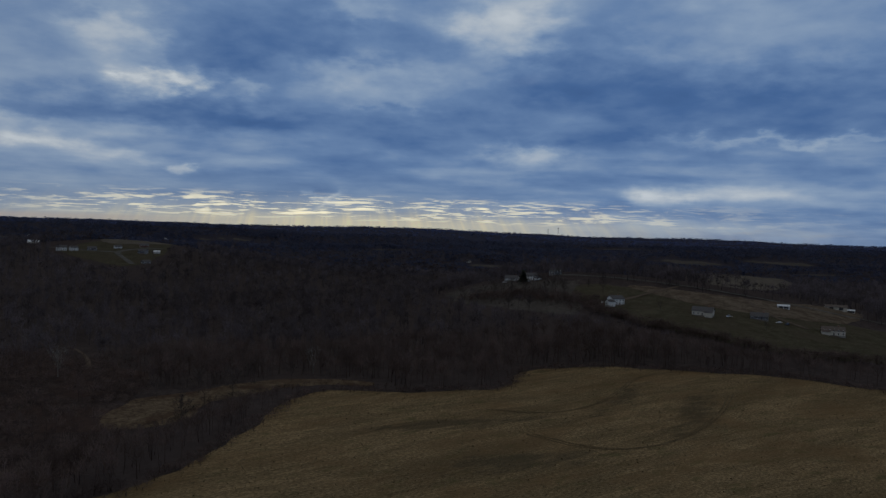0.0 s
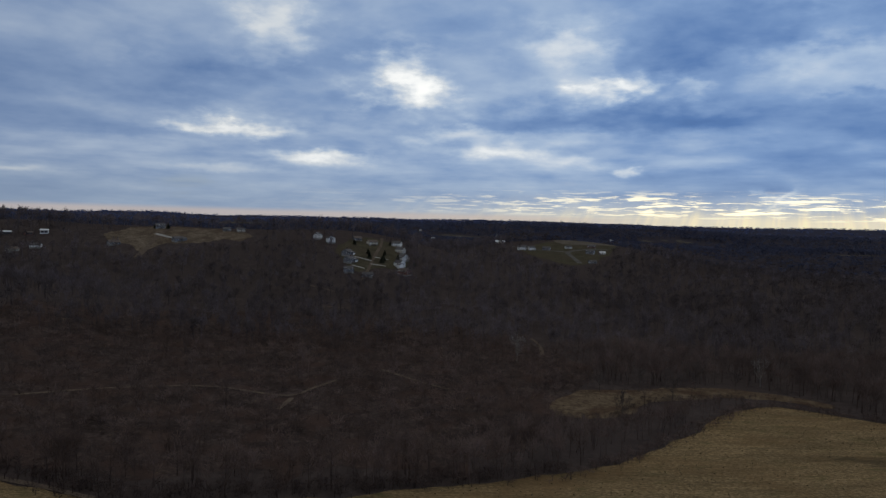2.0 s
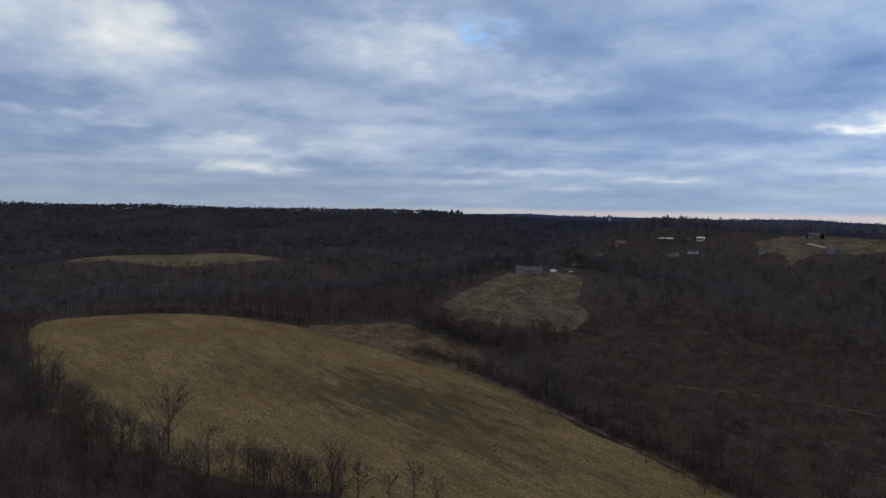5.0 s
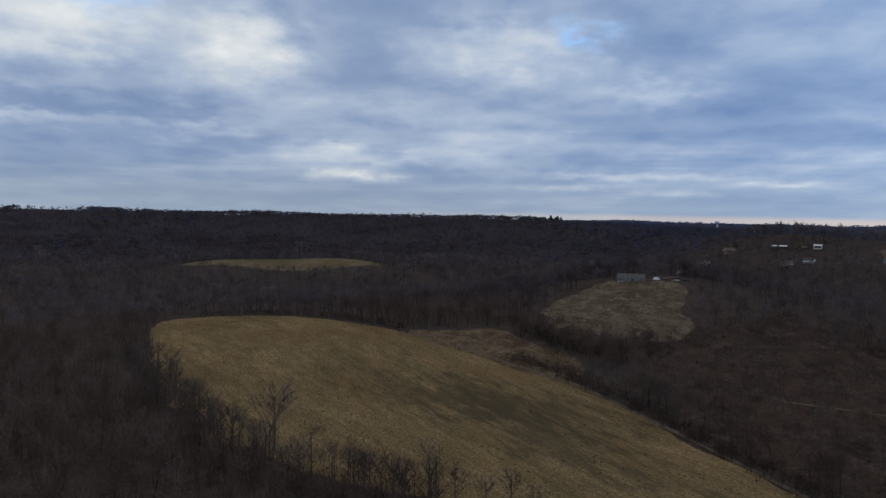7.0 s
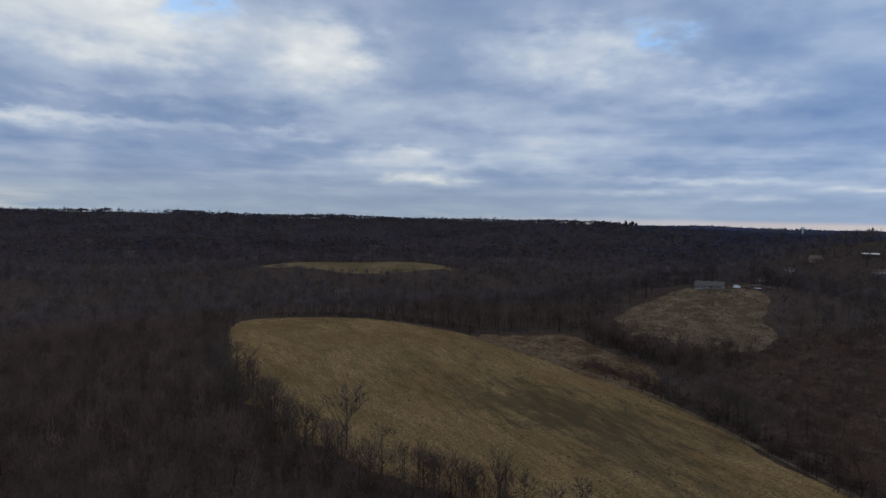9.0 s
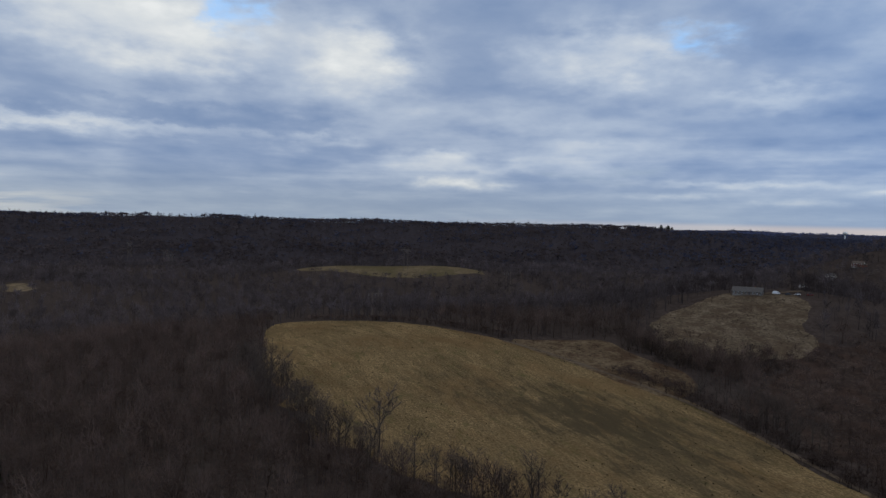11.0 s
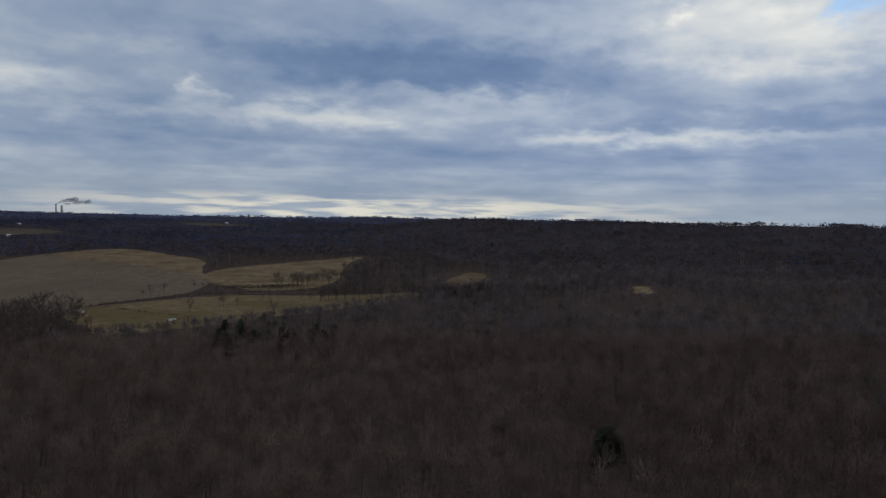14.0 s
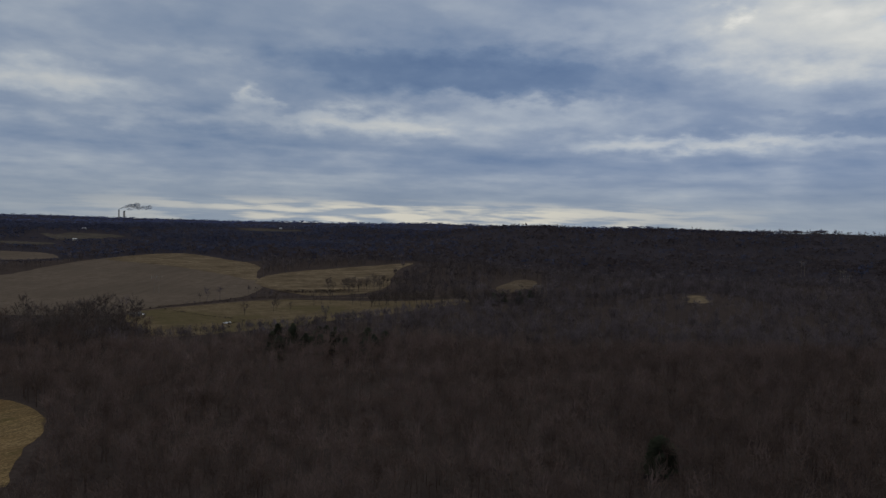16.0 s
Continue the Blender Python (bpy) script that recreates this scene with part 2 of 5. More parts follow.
def blend(nt, fac, a, b, mode="MIX"):
    n = nt.nodes.new("ShaderNodeMix")
    n.data_type, n.blend_type = "RGBA", mode
    for sock, v in ((n.inputs["Factor"], fac), (n.inputs[6], a), (n.inputs[7], b)):
        if isinstance(v, (int, float)):
            sock.default_value = v
        elif isinstance(v, tuple):
            sock.default_value = (*v, 1)
        else:
            nt.links.new(v, sock)
    return n.outputs[2]


def earth(name, colours, patch, patch_size=40.0, grain=1.2, rows=0.0, rows_angle=0.0, rows_gap=4.0, bump=0.4, fine=0.55):
    """Soil, litter or grass: fine grain, broad patches, and where rows > 0 the lines of the mower or the plough."""
    m, nt, b = material(name, 0.95)
    b.inputs["Specular IOR Level"].default_value = 0.0
    co = nt.nodes.new("ShaderNodeTexCoord").outputs["Object"]
    fine_n = node(nt, "ShaderNodeTexNoise", Scale=1.0 / grain, Detail=5.0, Roughness=0.65)
    mid_n = node(nt, "ShaderNodeTexNoise", Scale=1.0 / 9.0, Detail=6.0, Roughness=0.65)
    broad = node(nt, "ShaderNodeTexNoise", Scale=1.0 / patch_size, Detail=4.0, Roughness=0.6)
    for n in (fine_n, mid_n, broad):
        nt.links.new(co, n.inputs["Vector"])
    mixed = nt.nodes.new("ShaderNodeMath")
    mixed.operation = "MULTIPLY_ADD"
    nt.links.new(fine_n.outputs["Fac"], mixed.inputs[0])
    mixed.inputs[1].default_value = fine
    half = nt.nodes.new("ShaderNodeMath")
    half.operation = "MULTIPLY"
    nt.links.new(mid_n.outputs["Fac"], half.inputs[0])
    half.inputs[1].default_value = 1.0 - fine
    nt.links.new(half.outputs[0], mixed.inputs[2])
    col = ramp(nt, mixed.outputs[0], list(zip((0.40, 0.5, 0.60), colours)))
    spots = ramp(nt, broad.outputs["Fac"], [(0.47, (0, 0, 0)), (0.60, (1, 1, 1))])
    col = blend(nt, spots, col, blend(nt, 0.7, col, patch))
    if rows:
        mp = nt.nodes.new("ShaderNodeMapping")
        mp.inputs["Rotation"].default_value = (0, 0, radians(rows_angle))
        mp.vector_type = "TEXTURE"
        mp.inputs["Scale"].default_value = (85.0, rows_gap, 40.0)
        nt.links.new(co, mp.inputs["Vector"])
        lines = node(nt, "ShaderNodeTexNoise", Scale=1.0, Detail=4.0, Roughness=0.6, Distortion=0.6)
        nt.links.new(mp.outputs[0], lines.inputs["Vector"])
        col = blend(nt, rows, col, ramp(nt, lines.outputs["Fac"], [(0.38, (0.30, 0.29, 0.26)), (0.62, (1.5, 1.45, 1.35))]), "MULTIPLY")
    nt.links.new(col, b.inputs["Base Color"])
    bp = node(nt, "ShaderNodeBump", Strength=bump, Distance=0.5)
    nt.links.new(mixed.outputs[0], bp.inputs["Height"])
    nt.links.new(bp.outputs[0], b.inputs["Normal"])
    return m


def both_sides(nt, b, col, share=0.4):
    """Stems and needles too thin to have a dark side: lit from before and behind alike."""
    d, t, mx = (nt.nodes.new(k) for k in ("ShaderNodeBsdfDiffuse", "ShaderNodeBsdfTranslucent", "ShaderNodeMixShader"))
    for n in (d, t):
        nt.links.new(col, n.inputs["Color"])
    mx.inputs[0].default_value = share
    nt.links.new(d.outputs[0], mx.inputs[1])
    nt.links.new(t.outputs[0], mx.inputs[2])
    nt.links.new(mx.outputs[0], nt.nodes["Material Output"].inputs[0])
    nt.nodes.remove(b)


def hay_ground(name, stains):
    """Mown hay: straw grain, swath lines that run with the field's edge, green and rusty regrowth, and bare worn stains (x, y, half length, half width, turn)."""
    m, nt, b = material(name, 0.95)
    b.inputs["Specular IOR Level"].default_value = 0.0
    co = nt.nodes.new("ShaderNodeTexCoord").outputs["Object"]

    def stretched(length, gap, turn, detail=4.0, rough=0.6, distort=0.3):
        mp = nt.nodes.new("ShaderNodeMapping")
        mp.vector_type = "TEXTURE"
        mp.inputs["Rotation"].default_value = (0, 0, radians(turn))
        mp.inputs["Scale"].default_value = (length, gap, 40.0)
        nt.links.new(co, mp.inputs["Vector"])
        n = node(nt, "ShaderNodeTexNoise", Scale=1.0, Detail=detail, Roughness=rough, Distortion=distort)
        nt.links.new(mp.outputs[0], n.inputs["Vector"])
        return n.outputs["Fac"]

    grain = stretched(1.1, 0.7, 31, 5.0, 0.7)
    col = ramp(nt, grain, [(0.36, (0.092, 0.067, 0.039)), (0.5, (0.160, 0.117, 0.065)), (0.64, (0.248, 0.185, 0.110))])
    swath = stretched(22.0, 2.4, 31, 5.0, 0.7, 0.8)
    col = blend(nt, 0.42, col, ramp(nt, swath, [(0.36, (0.55, 0.54, 0.50)), (0.5, (0.98, 0.97, 0.95)), (0.64, (1.32, 1.28, 1.2))]), "MULTIPLY")
    broad = stretched(70.0, 22.0, 33, 5.0, 0.65, 1.2)
    col = blend(nt, 0.75, col, ramp(nt, broad, [(0.38, (0.66, 0.66, 0.62)), (0.62, (1.22, 1.18, 1.1))]), "MULTIPLY")
    green = ramp(nt, stretched(11.0, 6.0, 31, 6.0, 0.7), [(0.54, (0, 0, 0)), (0.68, (0.75, 0.75, 0.75))])
    col = blend(nt, green, col, (0.074, 0.068, 0.030))
    rust = ramp(nt, stretched(38.0, 24.0, 31, 5.0, 0.65), [(0.47, (0, 0, 0)), (0.66, (0.65, 0.65, 0.65))])
    col = blend(nt, rust, col, (0.128, 0.081, 0.040))
    ragged = stretched(16.0, 6.0, 31, 6.0, 0.72)
    for sx, sy, sl, sw, turn in stains:
        mp = nt.nodes.new("ShaderNodeMapping")
        mp.vector_type = "TEXTURE"
        mp.inputs["Location"].default_value = (sx, sy, 0)
        mp.inputs["Rotation"].default_value = (0, 0, radians(turn))
        mp.inputs["Scale"].default_value = (sl, sw, 1000.0)
        nt.links.new(co, mp.inputs["Vector"])
        ln = nt.nodes.new("ShaderNodeVectorMath")
        ln.operation = "LENGTH"
        nt.links.new(mp.outputs[0], ln.inputs[0])
        ad = nt.nodes.new("ShaderNodeMath")
        ad.operation = "MULTIPLY_ADD"
        nt.links.new(ragged, ad.inputs[0])
        ad.inputs[1].default_value = -4.5
        nt.links.new(ln.outputs["Value"], ad.inputs[2])
        mr = nt.nodes.new("ShaderNodeMapRange")
        mr.interpolation_type = "SMOOTHSTEP"
        for k, v in ((1, -0.9), (2, -2.1), (3, 0.0), (4, 0.72)):
            mr.inputs[k].default_value = v
        nt.links.new(ad.outputs[0], mr.inputs[0])
        col = blend(nt, mr.outputs[0], col, (0.060, 0.048, 0.030))
    nt.links.new(col, b.inputs["Base Color"])
    bp = node(nt, "ShaderNodeBump", Strength=0.5, Distance=0.4)
    nt.links.new(grain, bp.inputs["Height"])
    nt.links.new(bp.outputs[0], b.inputs["Normal"])
    return m


def tinted(name, low, high, rough=0.9):
    """Bark and twigs: the tint of each tree, stored on its mesh, between two colours."""
    m, nt, b = material(name, rough)
    at = nt.nodes.new("ShaderNodeAttribute")
    at.attribute_name = "tint"
    co = nt.nodes.new("ShaderNodeTexCoord").outputs["Object"]
    n = node(nt, "ShaderNodeTexNoise", Scale=1.3, Detail=3.0)
    nt.links.new(co, n.inputs["Vector"])
    col = blend(nt, at.outputs["Fac"], low, high)
    col = blend(nt, 0.5, col, ramp(nt, n.outputs["Fac"], [(0.3, (0.7, 0.7, 0.7)), (0.7, (1.3, 1.3, 1.3))]), "MULTIPLY")
    both_sides(nt, b, col)
    return m


def bark(name, low, high, thin=False):
    m, nt, b = material(name, 0.9)
    b.inputs["Specular IOR Level"].default_value = 0.03
    rnd = nt.nodes.new("ShaderNodeObjectInfo").outputs["Random"]
    co = nt.nodes.new("ShaderNodeTexCoord").outputs["Object"]
    n = node(nt, "ShaderNodeTexNoise", Scale=2.5, Detail=5.0)
    nt.links.new(co, n.inputs["Vector"])
    col = blend(nt, rnd, low, high)
    col = blend(nt, 0.6, col, ramp(nt, n.outputs["Fac"], [(0.3, (0.5, 0.5, 0.5)), (0.7, (1.35, 1.35, 1.35))]), "MULTIPLY")
    if thin:
        both_sides(nt, b, col)
    else:
        nt.links.new(col, b.inputs["Base Color"])
    return m


def painted(name, colour, rough=0.6, grain=0.25, metal=0.0, lines=0.0):
    """Siding, shingles, metal: one colour with weathering, and laps where lines > 0 (their gap in metres)."""
    m, nt, b = material(name, rough, metal)
    co = nt.nodes.new("ShaderNodeTexCoord").outputs["Object"]
    n = node(nt, "ShaderNodeTexNoise", Scale=0.9, Detail=6.0, Roughness=0.65)
    nt.links.new(co, n.inputs["Vector"])
    shade = ramp(nt, n.outputs["Fac"], [(0.3, (1 - grain,) * 3), (0.7, (1 + grain * 0.4,) * 3)])
    col = blend(nt, 1.0, colour, shade, "MULTIPLY")
    if lines:
        w = node(nt, "ShaderNodeTexWave", Scale=1.0 / lines / 2, Distortion=0.0)
        w.bands_direction = "Z"
        nt.links.new(co, w.inputs["Vector"])
        bp = node(nt, "ShaderNodeBump", Strength=0.5, Distance=0.03)
        nt.links.new(w.outputs["Fac"], bp.inputs["Height"])
        nt.links.new(bp.outputs[0], b.inputs["Normal"])
    nt.links.new(col, b.inputs["Base Color"])
    return m


M = {
    "litter": earth("leaf_litter", [(0.036, 0.0288, 0.0268), (0.052, 0.0415, 0.0385), (0.070, 0.056, 0.0515)], (0.054, 0.043, 0.040), 60, 2.2),
    "hay": hay_ground("dry_hay_stubble", [(-252, 14, 58, 27, 75), (-225, 30, 62, 21, 31), (22, 205, 26, 9, 10), (5, 250, 40, 8, 8), (75, 290, 30, 5, 60), (95, 262, 40, 7, 65)]),
    "weeds": earth("dead_weeds", [(0.058, 0.040, 0.027), (0.098, 0.072, 0.047), (0.150, 0.115, 0.077)], (0.056, 0.034, 0.024), 14, 1.6),
    "meadow": earth("tall_dry_grass", [(0.064, 0.049, 0.035), (0.106, 0.084, 0.061), (0.164, 0.132, 0.098)], (0.068, 0.049, 0.035), 12, 1.6),
    "lawn": earth("winter_lawn", [(0.041, 0.037, 0.0235), (0.058, 0.052, 0.034), (0.082, 0.072, 0.048)], (0.066, 0.054, 0.038), 22, 1.2),
    "pasture": earth("grazed_pasture", [(0.082, 0.064, 0.040), (0.122, 0.095, 0.060), (0.160, 0.127, 0.082)], (0.082, 0.070, 0.037), 40, 2.0),
    "tilled": earth("tilled_corn_ground", [(0.094, 0.075, 0.060), (0.116, 0.094, 0.076), (0.138, 0.111, 0.091)], (0.098, 0.080, 0.065), 90, 1.5, 0.1, 60, 6.0),
    "stubble": earth("corn_stubble", [(0.100, 0.077, 0.052), (0.144, 0.114, 0.079), (0.198, 0.157, 0.110)], (0.092, 0.071, 0.049), 28, 1.5, 0.4, -20, 6.0),
    "scrub": earth("brushy_ground", [(0.027, 0.0205, 0.0185), (0.041, 0.031, 0.028), (0.080, 0.061, 0.053)], (0.058, 0.038, 0.031), 16, 1.6),
    "dirt": earth("dirt_track", [(0.072, 0.055, 0.043), (0.112, 0.088, 0.068), (0.160, 0.127, 0.098)], (0.068, 0.052, 0.042), 9, 0.9),
    "asphalt": earth("worn_asphalt", [(0.07, 0.066, 0.06), (0.095, 0.09, 0.082), (0.12, 0.114, 0.104)], (0.075, 0.072, 0.066), 12, 0.8),
    "twigs": tinted("twigs", (0.0662, 0.0471, 0.0398), (0.1537, 0.1120, 0.0985)),
    # first step of distance haze, painted in as a paler, cooler twig colour
    "twigs_mid_haze": tinted("hazed_slope_twigs", (0.0576, 0.0468, 0.0461), (0.1385, 0.1155, 0.1210)),
    # distance haze is mixed into this twig colour as blue
    "twigs_far_haze": tinted("hazed_far_twigs", (0.043, 0.047, 0.076), (0.080, 0.086, 0.128)),
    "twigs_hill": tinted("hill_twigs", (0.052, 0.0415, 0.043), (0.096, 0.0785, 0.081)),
    # strongest haze tint: blue-grey painted into the horizon twigs
    "twigs_horizon_haze": tinted("hazed_horizon_twigs", (0.0754, 0.0923, 0.1794), (0.1014, 0.1196, 0.2145)),
    # far woods floor, cooled slightly in colour to stand for distance haze
    "far_floor_haze": earth("hazed_far_floor", [(0.032, 0.029, 0.035), (0.040, 0.036, 0.043), (0.048, 0.043, 0.051)], (0.040, 0.036, 0.043), 90, 6.0),
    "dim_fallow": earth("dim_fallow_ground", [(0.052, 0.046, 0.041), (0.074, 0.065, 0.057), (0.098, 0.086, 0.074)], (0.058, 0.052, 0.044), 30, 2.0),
    # remotest floor: a bluer base colour in place of haze
    "remote_floor_haze": earth("hazed_remote_floor", [(0.031, 0.032, 0.048), (0.040, 0.041, 0.060), (0.048, 0.049, 0.070)], (0.040, 0.041, 0.060), 90, 6.0),
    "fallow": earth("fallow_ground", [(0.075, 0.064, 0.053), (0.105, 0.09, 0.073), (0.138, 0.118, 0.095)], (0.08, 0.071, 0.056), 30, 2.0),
    "track": earth("wheel_worn_grass", [(0.075, 0.055, 0.031), (0.105, 0.078, 0.044), (0.14, 0.105, 0.06)], (0.075, 0.056, 0.032), 8, 0.8),
    "thicket": tinted("thicket_stems", (0.0450, 0.0350, 0.0300), (0.0975, 0.0762, 0.0638)),
    "tuft": tinted("hay_tufts", (0.085, 0.066, 0.036), (0.25, 0.195, 0.11)),
    "brush": tinted("brush_stems", (0.047, 0.034, 0.0305), (0.104, 0.078, 0.070)),
    "bark": bark("bark", (0.045, 0.036, 0.031), (0.10, 0.083, 0.072)),
    "twig_near": bark("fine_twigs", (0.066, 0.053, 0.048), (0.122, 0.098, 0.087), True),
    "pale_bark": bark("pale_bark", (0.20, 0.185, 0.165), (0.27, 0.25, 0.222)),
    "dark_needles": bark("dark_needles", (0.050, 0.057, 0.040), (0.076, 0.086, 0.060), True),
    "white": painted("white_siding", (0.74, 0.74, 0.72), 0.6, 0.12, 0, 0.2),
    "cream": painted("cream_siding", (0.55, 0.51, 0.43), 0.6, 0.15, 0, 0.2),
    "grey": painted("grey_siding", (0.15, 0.155, 0.17), 0.6, 0.15, 0, 0.2),
    "brick": painted("red_brick", (0.20, 0.085, 0.06), 0.85, 0.3, 0, 0.08),
    "shingle": painted("dark_shingles", (0.095, 0.09, 0.09), 0.9, 0.3, 0, 0.15),
    "shingle_brown": painted("brown_shingles", (0.12, 0.095, 0.08), 0.9, 0.3, 0, 0.15),
    "tin": painted("pale_sheet_metal", (0.62, 0.64, 0.66), 0.45, 0.15, 0.3),
    "trim": painted("white_trim", (0.78, 0.78, 0.76), 0.5, 0.08),
    "dark": painted("dark_paint", (0.05, 0.05, 0.055), 0.6, 0.2),
    "wood": painted("weathered_wood", (0.17, 0.14, 0.115), 0.9, 0.35),
    "steel": painted("galvanised_steel", (0.30, 0.31, 0.32), 0.5, 0.2, 0.7),
    "concrete": painted("concrete", (0.27, 0.26, 0.24), 0.9, 0.2),
    "car_white": painted("white_car_paint", (0.75, 0.75, 0.75), 0.25, 0.05),
    "car_dark": painted("dark_car_paint", (0.04, 0.045, 0.06), 0.25, 0.05),
    "car_red": painted("red_car_paint", (0.25, 0.03, 0.03), 0.25, 0.05),
    "rubber": painted("rubber", (0.025, 0.025, 0.025), 0.9, 0.2),
}
glass_m, glass_t, glass_b = material("window_glass", 0.08)
glass_b.inputs["Base Color"].default_value = (0.03, 0.035, 0.045, 1)
glass_b.inputs["Specular IOR Level"].default_value = 0.6
M["glass"] = glass_m

smoke_m, smoke_t, smoke_b = material("smoke", 1.0)
smoke_b.inputs["Base Color"].default_value = (0.34, 0.36, 0.39, 1)
smoke_b.inputs["Specular IOR Level"].default_value = 0.0
smoke_n = node(smoke_t, "ShaderNodeTexNoise", Scale=0.09, Detail=4.0)
smoke_t.links.new(smoke_t.nodes.new("ShaderNodeTexCoord").outputs["Object"], smoke_n.inputs["Vector"])
smoke_t.links.new(ramp(smoke_t, smoke_n.outputs["Fac"], [(0.35, (0.05, 0.05, 0.05)), (0.7, (0.5, 0.5, 0.5))]), smoke_b.inputs["Alpha"])
M["smoke"] = smoke_m
def polar(az, r):
    a = np.radians(az)
    return -r * np.sin(a), r * np.cos(a)
# landforms: bearing, distance, radius, height
HILLS = [(-25, 230, 170, 12), (101, 370, 165, 17), (20, 20, 130, 8), (-17, 540, 150, 25), (73, 530, 130, 37),
         (41, 770, 135, 50), (25, 1020, 200, 42), (55, 820, 140, 48), (67, 880, 120, 50), (94, 800, 75, 4.5), (98.5, 800, 75, 16.2), (103, 800, 75, 5.4), (107.5, 800, 75, 14.7), (112, 800, 75, 6.8),
         (129, 640, 80, 22), (163, 1150, 220, 6), (151, 960, 120, 10), (128, 180, 150, 8), (95, 2300, 500, 12),
         (82, 1750, 230, 3), (89, 1750, 230, 15), (96, 1750, 230, 16), (103, 1750, 230, 12), (110, 1750, 230, 8), (117, 1750, 230, 15),
         (124, 1750, 230, 18), (131, 1750, 230, 16), (138, 1750, 230, 4), (145, 1750, 230, 24),
         (-30, 1000, 200, 6), (140, 2600, 600, 10), (66, 1800, 400, 12), (-7, 650, 110, 25), (-23, 690, 140, 18), (-20, 1080, 110, 14)]
def ground_z(x, y):
    x, y = np.asarray(x, float), np.asarray(y, float)
    r = np.hypot(x, y)
    t = np.clip((r - 500) / 2100, 0, 1)
    z = -12 + 57 * t * t * (3 - 2 * t)
    for az, d, w, h in HILLS:
        cx, cy = polar(az, d)
        z = z + h * np.exp(-((x - cx) ** 2 + (y - cy) ** 2) / (w * w))
    z = z + np.clip(r / 900, 0.15, 1.3) * (2.4 * np.sin(x / 83 + 1.1 * np.sin(y / 127)) * np.cos(y / 97 + 0.7) + 7.0 * np.clip((r - 500) / 1000, 0, 1.2) * np.sin(x / 310 + 2 * np.sin(y / 450)) * np.sin(y / 270 + 1))
    z = z - 20 * np.clip((r - 900) / 1500, 0, 1) * np.clip((x + 0.05 * y) / (r + 1) / 0.45, 0, 1)
    # the farthest country lies lower beyond the wooded ridge and down the valley
    az = np.degrees(np.arctan2(-x, y))
    az = np.where(az < -100, az + 360, az)
    z = z - np.clip((r - 2500) / 1200, 0, 1) * (8 + 4 * np.clip((az - 76) / 6, 0, 1) * np.clip((146 - az) / 10, 0, 1))
    z = z - np.clip((r - 2050) / 700, 0, 1) * 9 * np.clip((az - 146) / 8, 0, 1)
    return z + np.clip((r - 3300) / 1500, 0, 1) * 10


# ---- outlines on the plan, in metres ----
HAY = [(199, 318), (166, 337), (114, 342), (75, 350), (42, 348), (27, 306), (6, 309), (-18, 305), (-44, 313), (-57, 306), (-66, 257), (-73, 214), (-83, 182), (-121, 138), (-153, 105), (-173, 96), (-194, 92), (-228, 79), (-264, 64), (-291, 48), (-308, 27), (-357, -23), (-350, -19), (-377, -51), (-429, -112), (-447, -162), (-393, -163), (-287, -120), (-240, -91), (-196, -57), (-177, -23), (-171, 5)]
HAYSHEET = [(-468, -170), (-415, -173), (-288, -123), (-216, -90), (-161, -62), (-132, -38), (-123, -6), (-126, 19), (-267, 28), (-331, -71)]
BRUSH = [(-358, -30), (-368, 6), (-381, 27), (-359, 31), (-342, 47), (-320, 63), (-285, 46), (-303, 26), (-327, -2)]
MEADOW = [(-395, 43), (-455, 73), (-497, 103), (-478, 123), (-476, 155), (-420, 143), (-378, 120), (-360, 99), (-342, 71), (-364, 53)]
VALLEYMEADOW = [(-123, 258), (-129, 291), (-120, 304), (-105, 313), (-86, 333), (-70, 339), (-43, 337), (-25, 326), (-28, 315), (-50, 327), (-68, 320), (-87, 302), (-96, 285), (-94, 262), (-108, 247)]
ROUGH = [(-3, 620), (33, 619), (82, 586), (113, 558), (104, 490), (81, 469), (48, 514), (22, 567)]
LAWN = [(95, 555), (125, 550), (166, 505), (217, 483), (286, 484), (341, 470), (266, 366), (238, 382), (186, 379), (144, 415), (120, 437), (99, 484)]
CROP = [(125, 555), (155, 536), (208, 510), (269, 536), (334, 574), (285, 483), (228, 468), (176, 476), (148, 512)]
DIMFIELD = [(319, 938), (455, 1164), (516, 1137), (441, 886), (362, 824)]
RIDGE = [(-678, 378), (-678, 413), (-668, 457), (-643, 475), (-581, 501), (-554, 482), (-592, 439), (-611, 412), (-604, 388), (-641, 391)]
VILLAGE = [(-467, 502), (-484, 526), (-483, 556), (-466, 578), (-441, 567), (-409, 541), (-410, 510), (-427, 481), (-449, 492)]
SETTLE = [(-454, 831), (-438, 891), (-438, 987), (-376, 1013), (-337, 899), (-336, 828), (-338, 781), (-379, 789), (-421, 809)]
SETTLEFIELD = [(-429, 882), (-470, 1016), (-430, 1034), (-357, 1062), (-366, 920)]
STRIP = [(-786, -71), (-752, -105), (-733, -155), (-730, -209), (-729, -251), (-735, -289), (-754, -282), (-780, -223), (-797, -169), (-804, -113), (-801, -84)]
YEL = [(-470, -408), (-488, -406), (-485, -386), (-471, -375), (-460, -393)]
TILLED = [(30, -616), (83, -632), (102, -778), (41, -858), (-19, -938), (-65, -1031), (-133, -1129), (-214, -1215), (-247, -1052), (-295, -972), (-240, -840), (-216, -707), (-140, -657), (-83, -616), (-65, -594), (-12, -595)]
UPPER = [(-95, -1061), (-159, -1185), (-215, -1241), (-254, -1068), (-297, -978), (-250, -864), (-235, -777), (-209, -893), (-167, -987)]
STUBBLE = [(-227, -806), (-308, -887), (-369, -885), (-435, -869), (-518, -927), (-391, -779), (-341, -678), (-253, -662), (-233, -723)]
